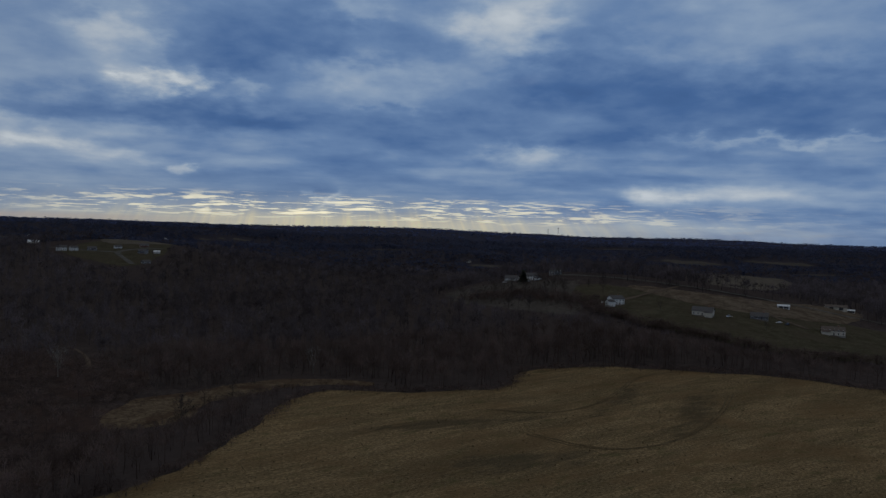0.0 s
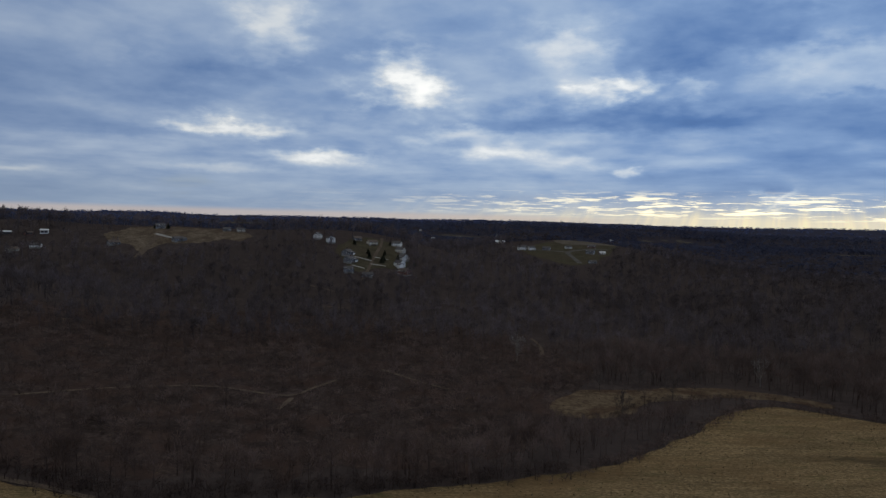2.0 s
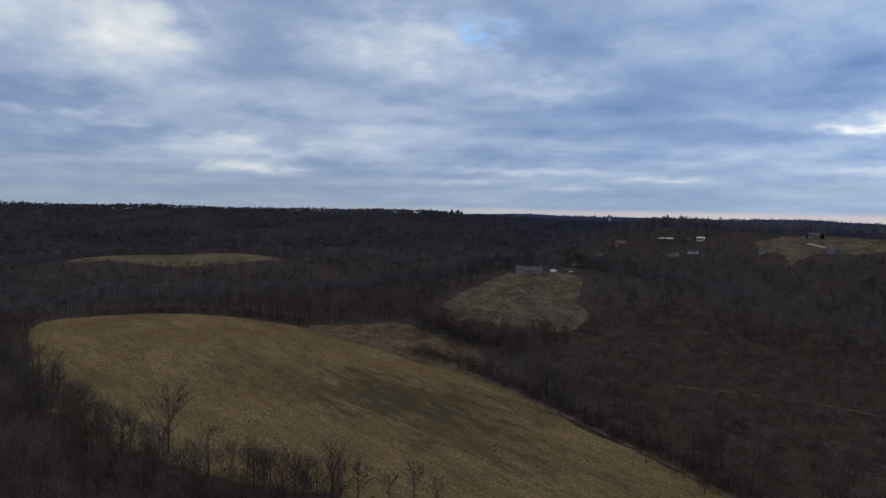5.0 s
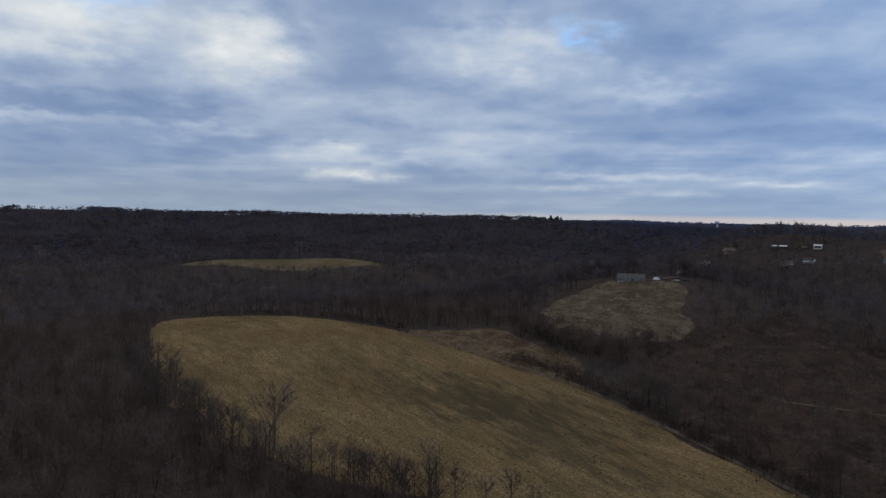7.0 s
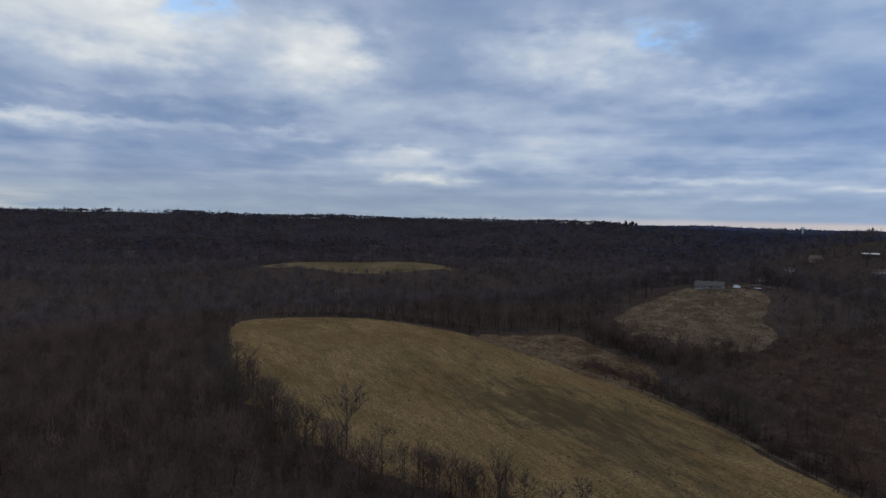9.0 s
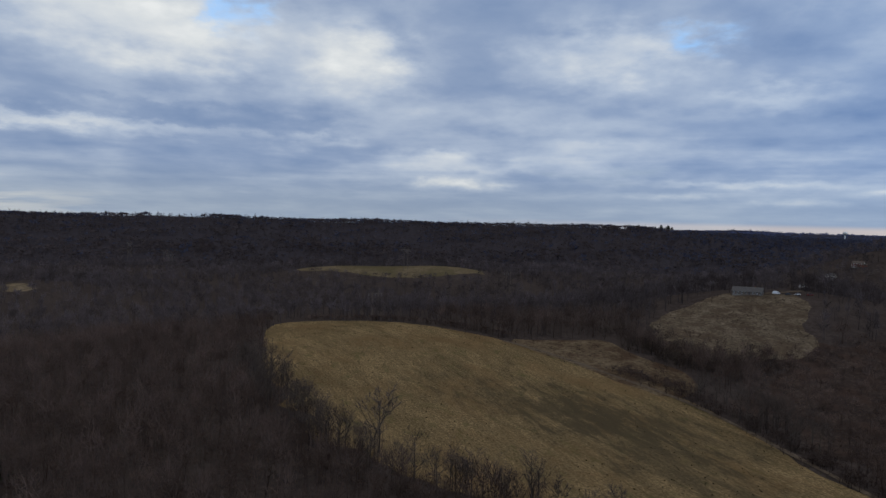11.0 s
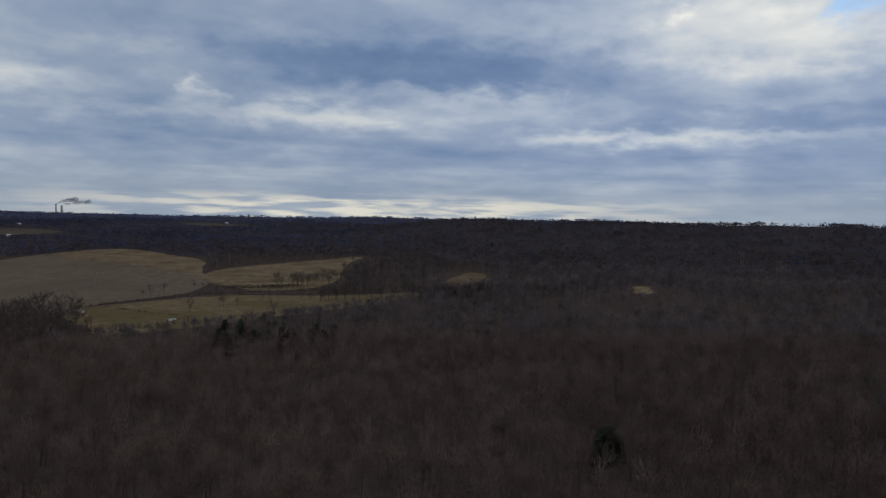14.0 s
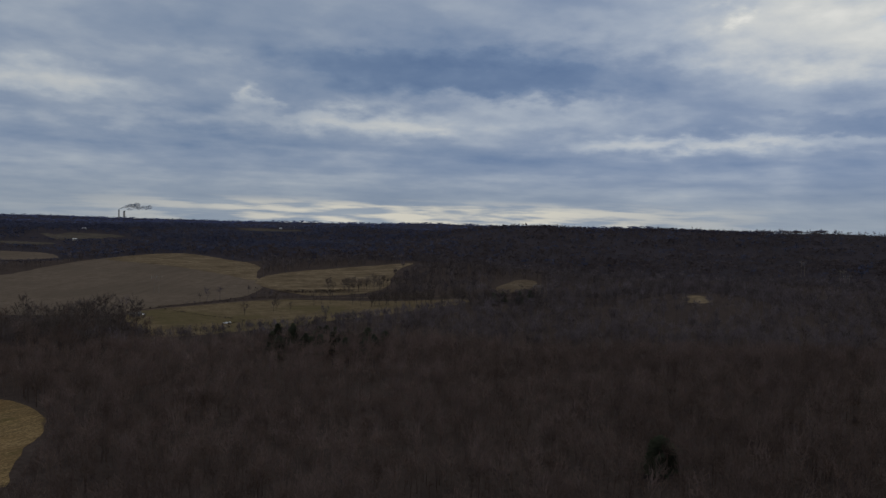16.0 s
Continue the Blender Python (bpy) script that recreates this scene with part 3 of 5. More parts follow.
SIDEFIELD = [(43, -355), (5, -342), (-4, -325), (-9, -293), (-6, -263), (0, -231), (3, -223), (28, -233)]
PASTURE = [(-70, -593), (-110, -622), (-209, -664), (-264, -631), (-320, -601), (-386, -595), (-374, -569), (-286, -536), (-217, -507), (-161, -487), (-120, -476), (-67, -470)]
LEFTFIELD = [(92, -1143), (101, -1263), (-26, -1261), (-59, -1235), (-48, -1083)]
KNOLL = [(-429, -618), (-492, -686), (-560, -731), (-558, -700), (-486, -624), (-450, -611)]
MOW1 = [(109, 338), (89, 328), (74, 298), (59, 273), (38, 260), (18, 270)]
MOW2 = [(120, 296), (100, 256), (71, 219), (47, 213), (29, 233)]
MOW3 = [(-277, -96), (-252, -49), (-230, -12), (-208, 22)]
TRAIL = [(-285, 133), (-274, 169), (-252, 198), (-232, 202), (-213, 207), (-218, 224), (-221, 242)]
TRAIL2 = [(-212, 206), (-203, 190)]
TRAIL3 = [(-221, 274), (-192, 265), (-172, 260)]
TRAIL4 = [(-224, 427), (-205, 409), (-190, 387), (-178, 364)]
TRAIL5 = [(-436, 438), (-423, 442), (-406, 442)]
TRAIL6 = [(-388, 406), (-368, 416)]
TRAIL7 = [(-293, 364), (-283, 390)]
EDGEPATH = [(-355, -25), (-332, 3), (-308, 27), (-290, 48), (-265, 64), (-230, 79), (-195, 93), (-170, 98)]
SCRUB = [(-95, 190), (-165, 118), (-280, 75), (-350, 90), (-420, 180), (-450, 300), (-380, 400), (-250, 430), (-150, 370), (-120, 300)]


def rounded(pts, times=1):
    """A closed outline with its corners cut, so that hedgerows and field edges run smoothly."""
    p = np.array(pts, float)
    for _ in range(times):
        q = np.roll(p, -1, 0)
        p = np.stack([0.75 * p + 0.25 * q, 0.25 * p + 0.75 * q], 1).reshape(-1, 2)
    return p


def distance_to_lines(x, y, pts, closed):
    p = np.asarray(pts, float)
    q = np.roll(p, -1, 0) if closed else p[1:]
    p = p if closed else p[:-1]
    best = np.full(x.shape, 1e9)
    for (ax, ay), (bx, by) in zip(p, q):
        ux, uy = bx - ax, by - ay
        s = np.clip(((x - ax) * ux + (y - ay) * uy) / (ux * ux + uy * uy + 1e-9), 0, 1)
        best = np.minimum(best, np.hypot(x - ax - s * ux, y - ay - s * uy))
    return best


def inside(x, y, pts):
    p = np.asarray(pts, float)
    q = np.roll(p, -1, 0)
    odd = np.zeros(x.shape, bool)
    for (ax, ay), (bx, by) in zip(p, q):
        if ay != by:
            odd ^= ((ay > y) != (by > y)) & (x < (bx - ax) * (y - ay) / (by - ay) + ax)
    return odd


def depth_in(x, y, pts):
    """Metres inside a closed outline (negative outside)."""
    d = distance_to_lines(x, y, pts, True)
    return np.where(inside(x, y, pts), d, -d)


def wobble(x, y, size, amount):
    return amount * (np.sin(x / size + 1.7 * np.sin(y / size * 0.8)) + np.sin(y / size * 1.3 + 2.1 * np.sin(x / size * 0.6)) + 0.6 * np.sin(x / size * 2.9 + y / size * 2.3)) / 2.6


# the sheet of ground: a fan of rings, fine where the view goes
AZ = np.concatenate([np.arange(-40, 190, 0.4), np.arange(190, 320, 2.0)])
RINGS = 70.0 * 1.0252 ** np.arange(190)
RINGS = RINGS[RINGS < 4850]
gx = -np.sin(np.radians(AZ))[None] * RINGS[:, None]
gy = np.cos(np.radians(AZ))[None] * RINGS[:, None]
gz = ground_z(gx, gy)


def mesh_from(name, verts, faces, mat, smooth=True, tint=None):
    """A mesh from arrays of triangles or quads."""
    me = bpy.data.meshes.new(name)
    verts, faces = np.asarray(verts, np.float32), np.asarray(faces, np.int32)
    n, k = faces.shape
    me.vertices.add(len(verts))
    me.vertices.foreach_set("co", verts.ravel())
    me.loops.add(n * k)
    me.loops.foreach_set("vertex_index", faces.ravel())
    me.polygons.add(n)
    me.polygons.foreach_set("loop_start", np.arange(0, n * k, k, dtype=np.int32))
    me.polygons.foreach_set("loop_total", np.full(n, k, np.int32))
    me.update(calc_edges=True)
    me.polygons.foreach_set("use_smooth", np.full(n, smooth))
    if tint is not None:
        at = me.attributes.new("tint", "FLOAT", "POINT")
        at.data.foreach_set("value", np.asarray(tint, np.float32))
    me.materials.append(mat)
    return me


nr, na = gx.shape
gi = np.arange(nr * na).reshape(nr, na)
a, b = gi[:-1], np.roll(gi, -1, 1)[:-1]
c, d = np.roll(gi, -1, 1)[1:], gi[1:]
quads = np.stack([a, b, c, d], -1).reshape(-1, 4)
gverts = np.stack([gx, gy, gz], -1).reshape(-1, 3)
hub = np.arange(na)
ground = new("ground", mesh_from("ground", gverts, quads, M["litter"]))
tagged(ground, "rolling ground of brown leaf litter under bare woods", "ground", kind="structure")
cap_v = np.concatenate([gverts[:na], [[0, 0, float(ground_z(0.0, 0.0))]]])
cap = new("ground_patch", mesh_from("ground_patch", cap_v, np.stack([hub, np.full(na, na), np.roll(hub, -1)], -1), M["hay"]))
tagged(cap, "patch of dry hay stubble below the hovering viewpoint", "ground", kind="structure")


def sheet_on_ground(name, depth, mat, lift, label, category="field"):
    """A sheet that follows the ground wherever depth (on the fan's points) is positive, cut along depth = 0."""
    dep = depth.ravel()
    near = (dep[quads] > 0).any(1)
    verts, faces, seen = [], [], {}

    def corner(i):
        if i not in seen:
            seen[i] = len(verts)
            verts.append((gverts[i, 0], gverts[i, 1], gverts[i, 2] + lift))
        return seen[i]

    def cut(i, j):
        key = (min(i, j), max(i, j))
        if key not in seen:
            s = dep[i] / (dep[i] - dep[j])
            p = gverts[i] + (gverts[j] - gverts[i]) * s
            seen[key] = len(verts)
            verts.append((p[0], p[1], p[2] + lift))
        return seen[key]

    for qd in quads[near]:
        for tri in ((qd[0], qd[1], qd[2]), (qd[0], qd[2], qd[3])):
            ring = []
            for i, j in zip(tri, (tri[1], tri[2], tri[0])):
                i, j = int(i), int(j)
                if dep[i] > 0:
                    ring.append(corner(i))
                if (dep[i] > 0) != (dep[j] > 0):
                    ring.append(cut(i, j))
            for k in range(1, len(ring) - 1):
                faces.append((ring[0], ring[k], ring[k + 1]))
    if not faces:
        return None
    ob = new(name, mesh_from(name, verts, faces, mat))
    return tagged(ob, label, category, kind="structure")


CLEAR = []  # outlines that stay free of trees


OPEN_VIEW = []  # clearings seen over the trees before them


def field(name, pts, mat, lift, label, edge=1.5, category="field", clear=True, seen_over=True):
    p = rounded(pts)
    lo, hi = p.min(0) - 30, p.max(0) + 30
    box = (gx > lo[0]) & (gx < hi[0]) & (gy > lo[1]) & (gy < hi[1])
    dep = np.full(gx.shape, -50.0)
    dep[box] = depth_in(gx[box], gy[box], p) + wobble(gx[box], gy[box], 6.0, edge) + wobble(gx[box], gy[box], 23.0, 2 * edge)
    if clear:
        CLEAR.append(p)
        if seen_over:
            OPEN_VIEW.append((p, {"pasture": 9.0, "valley_meadow": 2.5, "glade": 11.0, "knoll": 7.0, "crest_field": 7.0}.get(name, 2.0)))
    return sheet_on_ground(name, dep, mat, lift, label, category)


ROADS = []


def road(name, pts, width, mat, lift, label, category="road"):
    p = np.array(pts, float)
    for _ in range(2):
        q = np.stack([0.75 * p[:-1] + 0.25 * p[1:], 0.25 * p[:-1] + 0.75 * p[1:]], 1).reshape(-1, 2)
        p = np.concatenate([p[:1], q, p[-1:]])
    ROADS.append((p, width))
    # a ribbon of its own that follows the ground
    left, rightv = [], []
    dense = []
    for u, v in zip(p[:-1], p[1:]):
        n = max(1, int(np.hypot(*(v - u)) / 4))
        dense += [u + (v - u) * k / n for k in range(n)]
    dense = np.array(dense + [p[-1]])
    t = np.gradient(dense, axis=0)
    t /= np.hypot(t[:, 0], t[:, 1])[:, None] + 1e-9
    side = np.stack([-t[:, 1], t[:, 0]], 1)
    w = width / 2 * (1 + 0.15 * np.sin(np.arange(len(dense)) * 0.7))[:, None]
    rows = [dense + side * w * k for k in (-1, -0.33, 0.33, 1)]
    v = np.concatenate([np.column_stack([r, ground_z(r[:, 0], r[:, 1]) + lift]) for r in rows])
    n = len(dense)
    f = [(k * n + i, k * n + i + 1, (k + 1) * n + i + 1, (k + 1) * n + i) for k in range(3) for i in range(n - 1)]
    return tagged(new(name, mesh_from(name, v, f, mat)), label, category, kind="structure")


field("hay_field", HAY + [(-100, 0), (-60, -40), (-20, -60), (60, -60), (150, 0), (260, 60), (330, 180), (330, 300)], M["hay"], 0.12, "mown hay field of dry tan grass on a rounded hill", seen_over=False)
sheet_on_ground("hay_field_margin", np.minimum(depth_in(gx, gy, rounded(HAYSHEET)), 5 + depth_in(gx, gy, rounded(HAY)) + wobble(gx, gy, 7.0, 5.0)), M["hay"], 0.10, "shaded margin of the hay field under the wood's edge")
field("weedy_corner", BRUSH, M["weeds"], 0.2, "strip of reddish dead weeds beside the hay field", seen_over=False)
field("hillside_meadow", MEADOW, M["meadow"], 0.15, "hillside meadow of tall dry tan grass below a farmhouse", 3.5, seen_over=False)
field("valley_meadow", VALLEYMEADOW, M["weeds"], 0.15, "narrow strip of dry grass in the valley below the hay field")
field("scrub_ground", SCRUB, M["scrub"], 0.08, "brushy ground with reddish brown dead weeds", 6, clear=False)
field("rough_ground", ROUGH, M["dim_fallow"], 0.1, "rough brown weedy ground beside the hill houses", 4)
field("lawn", LAWN, M["lawn"], 0.12, "green winter lawns around the houses on the hill")
field("crop_field", CROP, M["meadow"], 0.25, "long tan crop field behind the houses")
field("far_field", DIMFIELD, M["fallow"], 0.3, "dim fallow field on a low rise")
field("ridge_field", RIDGE, M["meadow"], 0.15, "tan grass field on the ridge with houses along it", 5)
field("village_lawn", VILLAGE, M["lawn"], 0.15, "lawns of a hilltop housing street", 3)
field("hamlet_lawn", SETTLE, M["lawn"], 0.15, "lawns of a far group of houses", 3)
field("hamlet_field", SETTLEFIELD, M["fallow"], 0.35, "fallow brown field above the far houses")
field("crest_field", STRIP, M["pasture"], 0.2, "pale grass field on a crest between woods", 3)
field("glade", YEL, M["stubble"], 0.2, "small pale grass glade in the woods")
field("tilled_field", TILLED, M["tilled"], 0.2, "broad tilled field of bare brown soil on a rise")
field("grass_headland", UPPER, M["stubble"], 0.34, "band of dry grass along the top of the tilled field")
field("stubble_field", STUBBLE, M["stubble"], 0.28, "tan corn stubble field on a slope")
field("side_field", SIDEFIELD, M["hay"], 0.12, "corner of a dry tan hay field behind the woods")
field("pasture", PASTURE, M["pasture"], 0.24, "green pasture in the valley with hedges and lone trees")
field("upper_field", LEFTFIELD, M["tilled"], 0.2, "strip of tilled field beyond a hedge")
field("knoll", KNOLL, M["meadow"], 0.2, "bare grassy knoll among the woods")
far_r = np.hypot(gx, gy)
# two ground sheets whose cooler colours imitate haze over distance
sheet_on_ground("far_woodland", np.minimum(far_r - 1080 + wobble(gx, gy, 60.0, 60.0), 2150 - far_r), M["far_floor_haze"], 0.06, "wooded ground of the far hills under bare trees", "woodland")
sheet_on_ground("remote_woodland", far_r - 2100, M["remote_floor_haze"], 0.09, "wooded ground of the most distant country, tinted blue-grey for haze", "woodland")
FAR_PATCHES = [(-19, 1500, 80, 30), (-25, 1650, 70, 30), (-27, 1350, 40, 20), (-14, 1950, 90, 40), (4, 1500, 40, 20), (17, 1750, 60, 30), (33, 1700, 60, 30),
               (50, 2100, 90, 40), (163, 2000, 90, 60), (176, 1550, 90, 45), (179, 1420, 50, 30), (119, 1900, 50, 40), (138, 2100, 60, 40), (-4, 1250, 40, 25)]
for faz, fr, fw, fd in FAR_PATCHES:
    fx, fy = polar(faz, fr)
    ux, uy = fx / fr, fy / fr
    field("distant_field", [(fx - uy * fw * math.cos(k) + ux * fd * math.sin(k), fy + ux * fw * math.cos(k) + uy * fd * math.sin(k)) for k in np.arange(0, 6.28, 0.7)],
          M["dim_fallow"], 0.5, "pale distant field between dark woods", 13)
road("forest_track", TRAIL, 2.0, M["dirt"], 0.3, "pale dirt track through the brush", "track")
road("forest_track", TRAIL2, 2.0, M["dirt"], 0.34, "pale dirt track branching off", "track")
for bare in (TRAIL4, TRAIL5, TRAIL6, TRAIL7):
    road("bare_path", bare, 2.0, M["dirt"], 0.3, "short bare stretch of a path in the brush", "track")
road("forest_track", TRAIL3, 2.0, M["dirt"], 0.3, "pale dirt track through the brush", "track")

road("field_edge_path", EDGEPATH, 2.4, M["dirt"], 0.26, "pale trodden path along the edge of the hay field", "track")
ROADS.pop()
for k, line in enumerate((MOW1, MOW2)):
    for side in (0.0, 2.0):
        road("wheel_track", [(px_ + side, py_ + side * 0.4) for px_, py_ in line], 0.7, M["track"], 0.2 + 0.01 * k, "worn wheel track curving over the hay field", "track")
        ROADS.pop()


# ---- woods ----
rng = np.random.default_rng(7)


def sliver_tree(n_limbs, n_twigs, limb_w, twig_w, seed, spread=0.26, low=0.30):
    """A bare hardwood one unit high as triangles: a three-sided bole, limbs that fan upwards, twigs that round off the crown."""
    r = np.random.default_rng(seed)
    tri = []
    lean = r.normal(0, 0.03, 2)
    ring = [np.array([np.cos(k * 2.094), np.sin(k * 2.094), 0]) for k in range(3)]
    fork = np.array([lean[0], lean[1], 0.62])
    for k in range(3):
        tri.append((ring[k] * limb_w, ring[(k + 1) % 3] * limb_w, fork))
    mid = np.array([lean[0], lean[1], (1 + low) / 2])
    size = np.array([spread, spread, (1 - low) / 2])

    def blade(s, e, w):
        sd = np.cross(e - s, r.normal(0, 1, 3))
        sd = sd / (np.linalg.norm(sd) + 1e-9) * w * 0.5
        tri.append((s - sd, s + sd, e))

    def on_crown(inner):
        v = r.normal(0, 1, 3)
        v[2] = abs(v[2]) * 0.9 - 0.35 * r.random()
        v /= np.linalg.norm(v)
        return mid + v * size * r.uniform(inner, 1.0), v

    for k in range(n_limbs):
        e, v = on_crown(0.7)
        h = r.uniform(0.22, 0.58)
        blade(np.array([lean[0] * h, lean[1] * h, h]), e, limb_w * 0.8)
    for k in range(n_twigs):
        e, v = on_crown(0.45)
        dv = v * size * r.uniform(0.25, 0.5) + r.normal(0, 0.045, 3) + np.array([0, 0, 0.05])
        blade(e - dv, e, twig_w)
    return np.array(tri)


def spruce_blades(n, seed, w=0.05):
    """A pine one unit high: drooping boughs of needles in an uneven, rather rounded crown."""
    r = np.random.default_rng(seed)
    tri = []
    lobe = r.uniform(0, 6.283, 3)
    for k in range(n):
        h = r.uniform(0.12, 0.99)
        a = r.uniform(0, 6.283)
        ln = 0.30 * (1.02 - h) ** 0.55 * (1 + 0.22 * np.sin(3 * a + lobe[0]) + 0.18 * np.sin(9 * h + lobe[1])) * r.uniform(0.55, 1.1) + 0.02
        s = np.array([0, 0, h])
        e = s + np.array([np.cos(a) * ln, np.sin(a) * ln, r.uniform(-0.45, 0.2) * ln])
        sd = np.array([-np.sin(a), np.cos(a), r.uniform(-0.6, 0.6)]) * w * (0.6 + 0.6 * (1 - h))
        mid = s + (e - s) * 0.6
        tri.append((s + (e - s) * 0.2, mid + sd, e))
        tri.append((s + (e - s) * 0.2, e, mid - sd))
    return np.array(tri)


FIELDS_XY = [(p, p.min(0) - 5, p.max(0) + 5) for p in CLEAR]


def open_ground(x, y, margin=2.0):
    """True where no tree stands: in fields, on tracks and roads."""
    out = np.zeros(x.shape, bool)
    for p, lo, hi in FIELDS_XY:
        m = (x > lo[0]) & (x < hi[0]) & (y > lo[1]) & (y < hi[1])
        if m.any():
            out[m] |= depth_in(x[m], y[m], p) > -margin
    for p, w in ROADS:
        lo, hi = p.min(0) - 10, p.max(0) + 10
        m = (x > lo[0]) & (x < hi[0]) & (y > lo[1]) & (y < hi[1])
        if m.any():
            out[m] |= distance_to_lines(x[m], y[m], p, False) < w / 2 + margin + 1.3
    return out


# low growth stands on the valley side of each clearing, so that the clearings stay in view from above
sight_az = np.arange(-60, 200, 0.5)
SIGHT = []
for p, slack in OPEN_VIEW:
    dense = np.concatenate([p[i] + (p[(i + 1) % len(p)] - p[i]) * np.linspace(0, 1, 24)[:, None] for i in range(len(p) - 1)])
    za = np.degrees(np.arctan2(-dense[:, 0], dense[:, 1]))
    za = np.where(za < -100, za + 360, za)
    rr = np.hypot(dense[:, 0], dense[:, 1])
    dr = (ground_z(dense[:, 0], dense[:, 1]) - EYE) / rr
    near_r, near_s = np.full(sight_az.shape, 1e9), np.full(sight_az.shape, 0.0)
    for k, az in enumerate(sight_az):
        m = np.abs(za - az) < 0.6
        if m.any():
            j = np.argmin(rr[m])
            near_r[k], near_s[k] = rr[m][j], dr[m][j]
    SIGHT.append((near_r, near_s, slack))


def allowed_height(x, y, want, reach):
    """The height to which growth stays below the lines of sight to the clearings within reach metres behind it."""
    az = np.degrees(np.arctan2(-x, y))
    az = np.where(az < -100, az + 360, az)
    k = np.clip(np.round((az + 60) / 0.5).astype(int), 0, len(sight_az) - 1)
    r, z = np.hypot(x, y), ground_z(x, y)
    h = want.copy()
    for near_r, near_s, slack in SIGHT:
        gap = near_r[k] - r
        m = (gap > 0) & (gap < reach)
        lim = EYE + near_s[k] * r - z
        h = np.where(m, np.minimum(h, np.maximum(lim + slack, 3.5)), h)
    return h


def scatter(r0, r1, spacing, az0=-42, az1=192):
    """Uneven points over a ring of the plan, about one for each square of the spacing."""
    n = int(0.5 * math.radians(az1 - az0) * (r1 * r1 - r0 * r0) / spacing ** 2)
    az = np.radians(rng.uniform(az0, az1, n))
    r = np.sqrt(rng.uniform(r0 * r0, r1 * r1, n))
    return -np.sin(az) * r, np.cos(az) * r


def plant(x, y, h, templates, widen=1.0, paler=0.0, pale_az=50, uneven=0.28):
    """All trees of a stretch of woods as one array of triangles, and their tints."""
    z = ground_z(x, y) - 0.2
    which = rng.integers(len(templates), size=len(x))
    spin = rng.uniform(0, 6.283, len(x))
    wide = h * rng.uniform(0.85, 1.25, len(x)) * widen
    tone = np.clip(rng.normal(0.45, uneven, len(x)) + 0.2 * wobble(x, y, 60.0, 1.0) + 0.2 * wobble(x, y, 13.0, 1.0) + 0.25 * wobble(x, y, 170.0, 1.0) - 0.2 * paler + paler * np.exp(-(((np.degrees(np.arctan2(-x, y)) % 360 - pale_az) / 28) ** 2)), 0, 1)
    vs, ts = [], []
    for i, t in enumerate(templates):
        m = which == i
        if not m.any():
            continue
        c, s = np.cos(spin[m])[:, None, None], np.sin(spin[m])[:, None, None]
        tx, ty, tz = t[None, :, :, 0], t[None, :, :, 1], t[None, :, :, 2]
        w, hh = wide[m][:, None, None], h[m][:, None, None]
        v = np.stack([(tx * c - ty * s) * w + x[m][:, None, None], (tx * s + ty * c) * w + y[m][:, None, None], tz * hh + z[m][:, None, None]], -1)
        vs.append(v.reshape(-1, 3))
        ts.append(np.repeat(tone[m], t.shape[0] * 3))
    return np.concatenate(vs), np.concatenate(ts)


def woods(name, x, y, h, templates, mat, label, category="woods", widen=1.0, paler=0.0, pale_az=50, uneven=0.28):
    v, t = plant(x, y, h, templates, widen, paler, pale_az, uneven)
    ob = new(name, mesh_from(name, v, np.arange(len(v)).reshape(-1, 3), mat, False, t))
    return tagged(ob, label, category, kind="stuff")


def thin_in_scrub(x, y, keep=0.2):
    """Which of the points stay: all in woods, few over the brushy ground."""
    s = inside(x, y, rounded(SCRUB))
    return ~s | (rng.random(len(x)) < keep)


T_NEAR = [sliver_tree(9, 74, 0.012, 0.0095, k, 0.23 + 0.03 * (k % 3), 0.15) for k in range(9)]
T_MID = [sliver_tree(5, 42, 0.016, 0.025, 20 + k, 0.25 + 0.03 * (k % 3), 0.14) for k in range(9)]
T_FAR = [sliver_tree(3, 22, 0.022, 0.047, 40 + k, 0.27 + 0.03 * (k % 3), 0.22) for k in range(9)]
T_DIST = [sliver_tree(1, 11, 0.03, 0.17, 60 + k, 0.42, 0.1) for k in range(6)]
T_EDGE = [sliver_tree(1, 6, 0.1, 0.32, 80 + k, 0.7, 0.05) for k in range(6)]
T_SHRUB = [sliver_tree(4, 44, 0.02, 0.034, 120 + k, 0.5, 0.02) for k in range(6)]
T_BUSH = [sliver_tree(5, 26, 0.03, 0.028, 100 + k, 0.55, 0.05) for k in range(6)]

NEAR_R = 178.0
x, y = scatter(95, 420, 5.3)
keep = ~open_ground(x, y) & thin_in_scrub(x, y, 0.07)
x, y = x[keep], y[keep]
h = allowed_height(x, y, rng.uniform(10, 17.5, len(x)) * (1 + wobble(x, y, 45.0, 0.12)), 130)
# the trees along the wood's edge by the hay field, and then the nearest, stand as trees of their own
edge_d = -depth_in(x, y, rounded(HAY))
az_t = np.degrees(np.arctan2(-x, y))
edge = (edge_d < 16) & ((az_t > 70) | (az_t < -100)) & (np.hypot(x, y) < 330)
h = np.where(edge & (h > 6), rng.uniform(8, 14, len(x)), h)
own = (edge | (np.hypot(x, y) < NEAR_R)) & (h > 6)
near_xy = np.column_stack([x[own], y[own], h[own]])
near_xy = near_xy[np.argsort(np.hypot(near_xy[:, 0], near_xy[:, 1]) - 200.0 * edge[own])]
rest = np.concatenate([near_xy[150:], np.column_stack([x, y, h])[~own]])
near_xy = near_xy[:150]
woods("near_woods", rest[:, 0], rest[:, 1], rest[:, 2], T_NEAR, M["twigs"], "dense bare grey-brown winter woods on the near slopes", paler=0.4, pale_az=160)
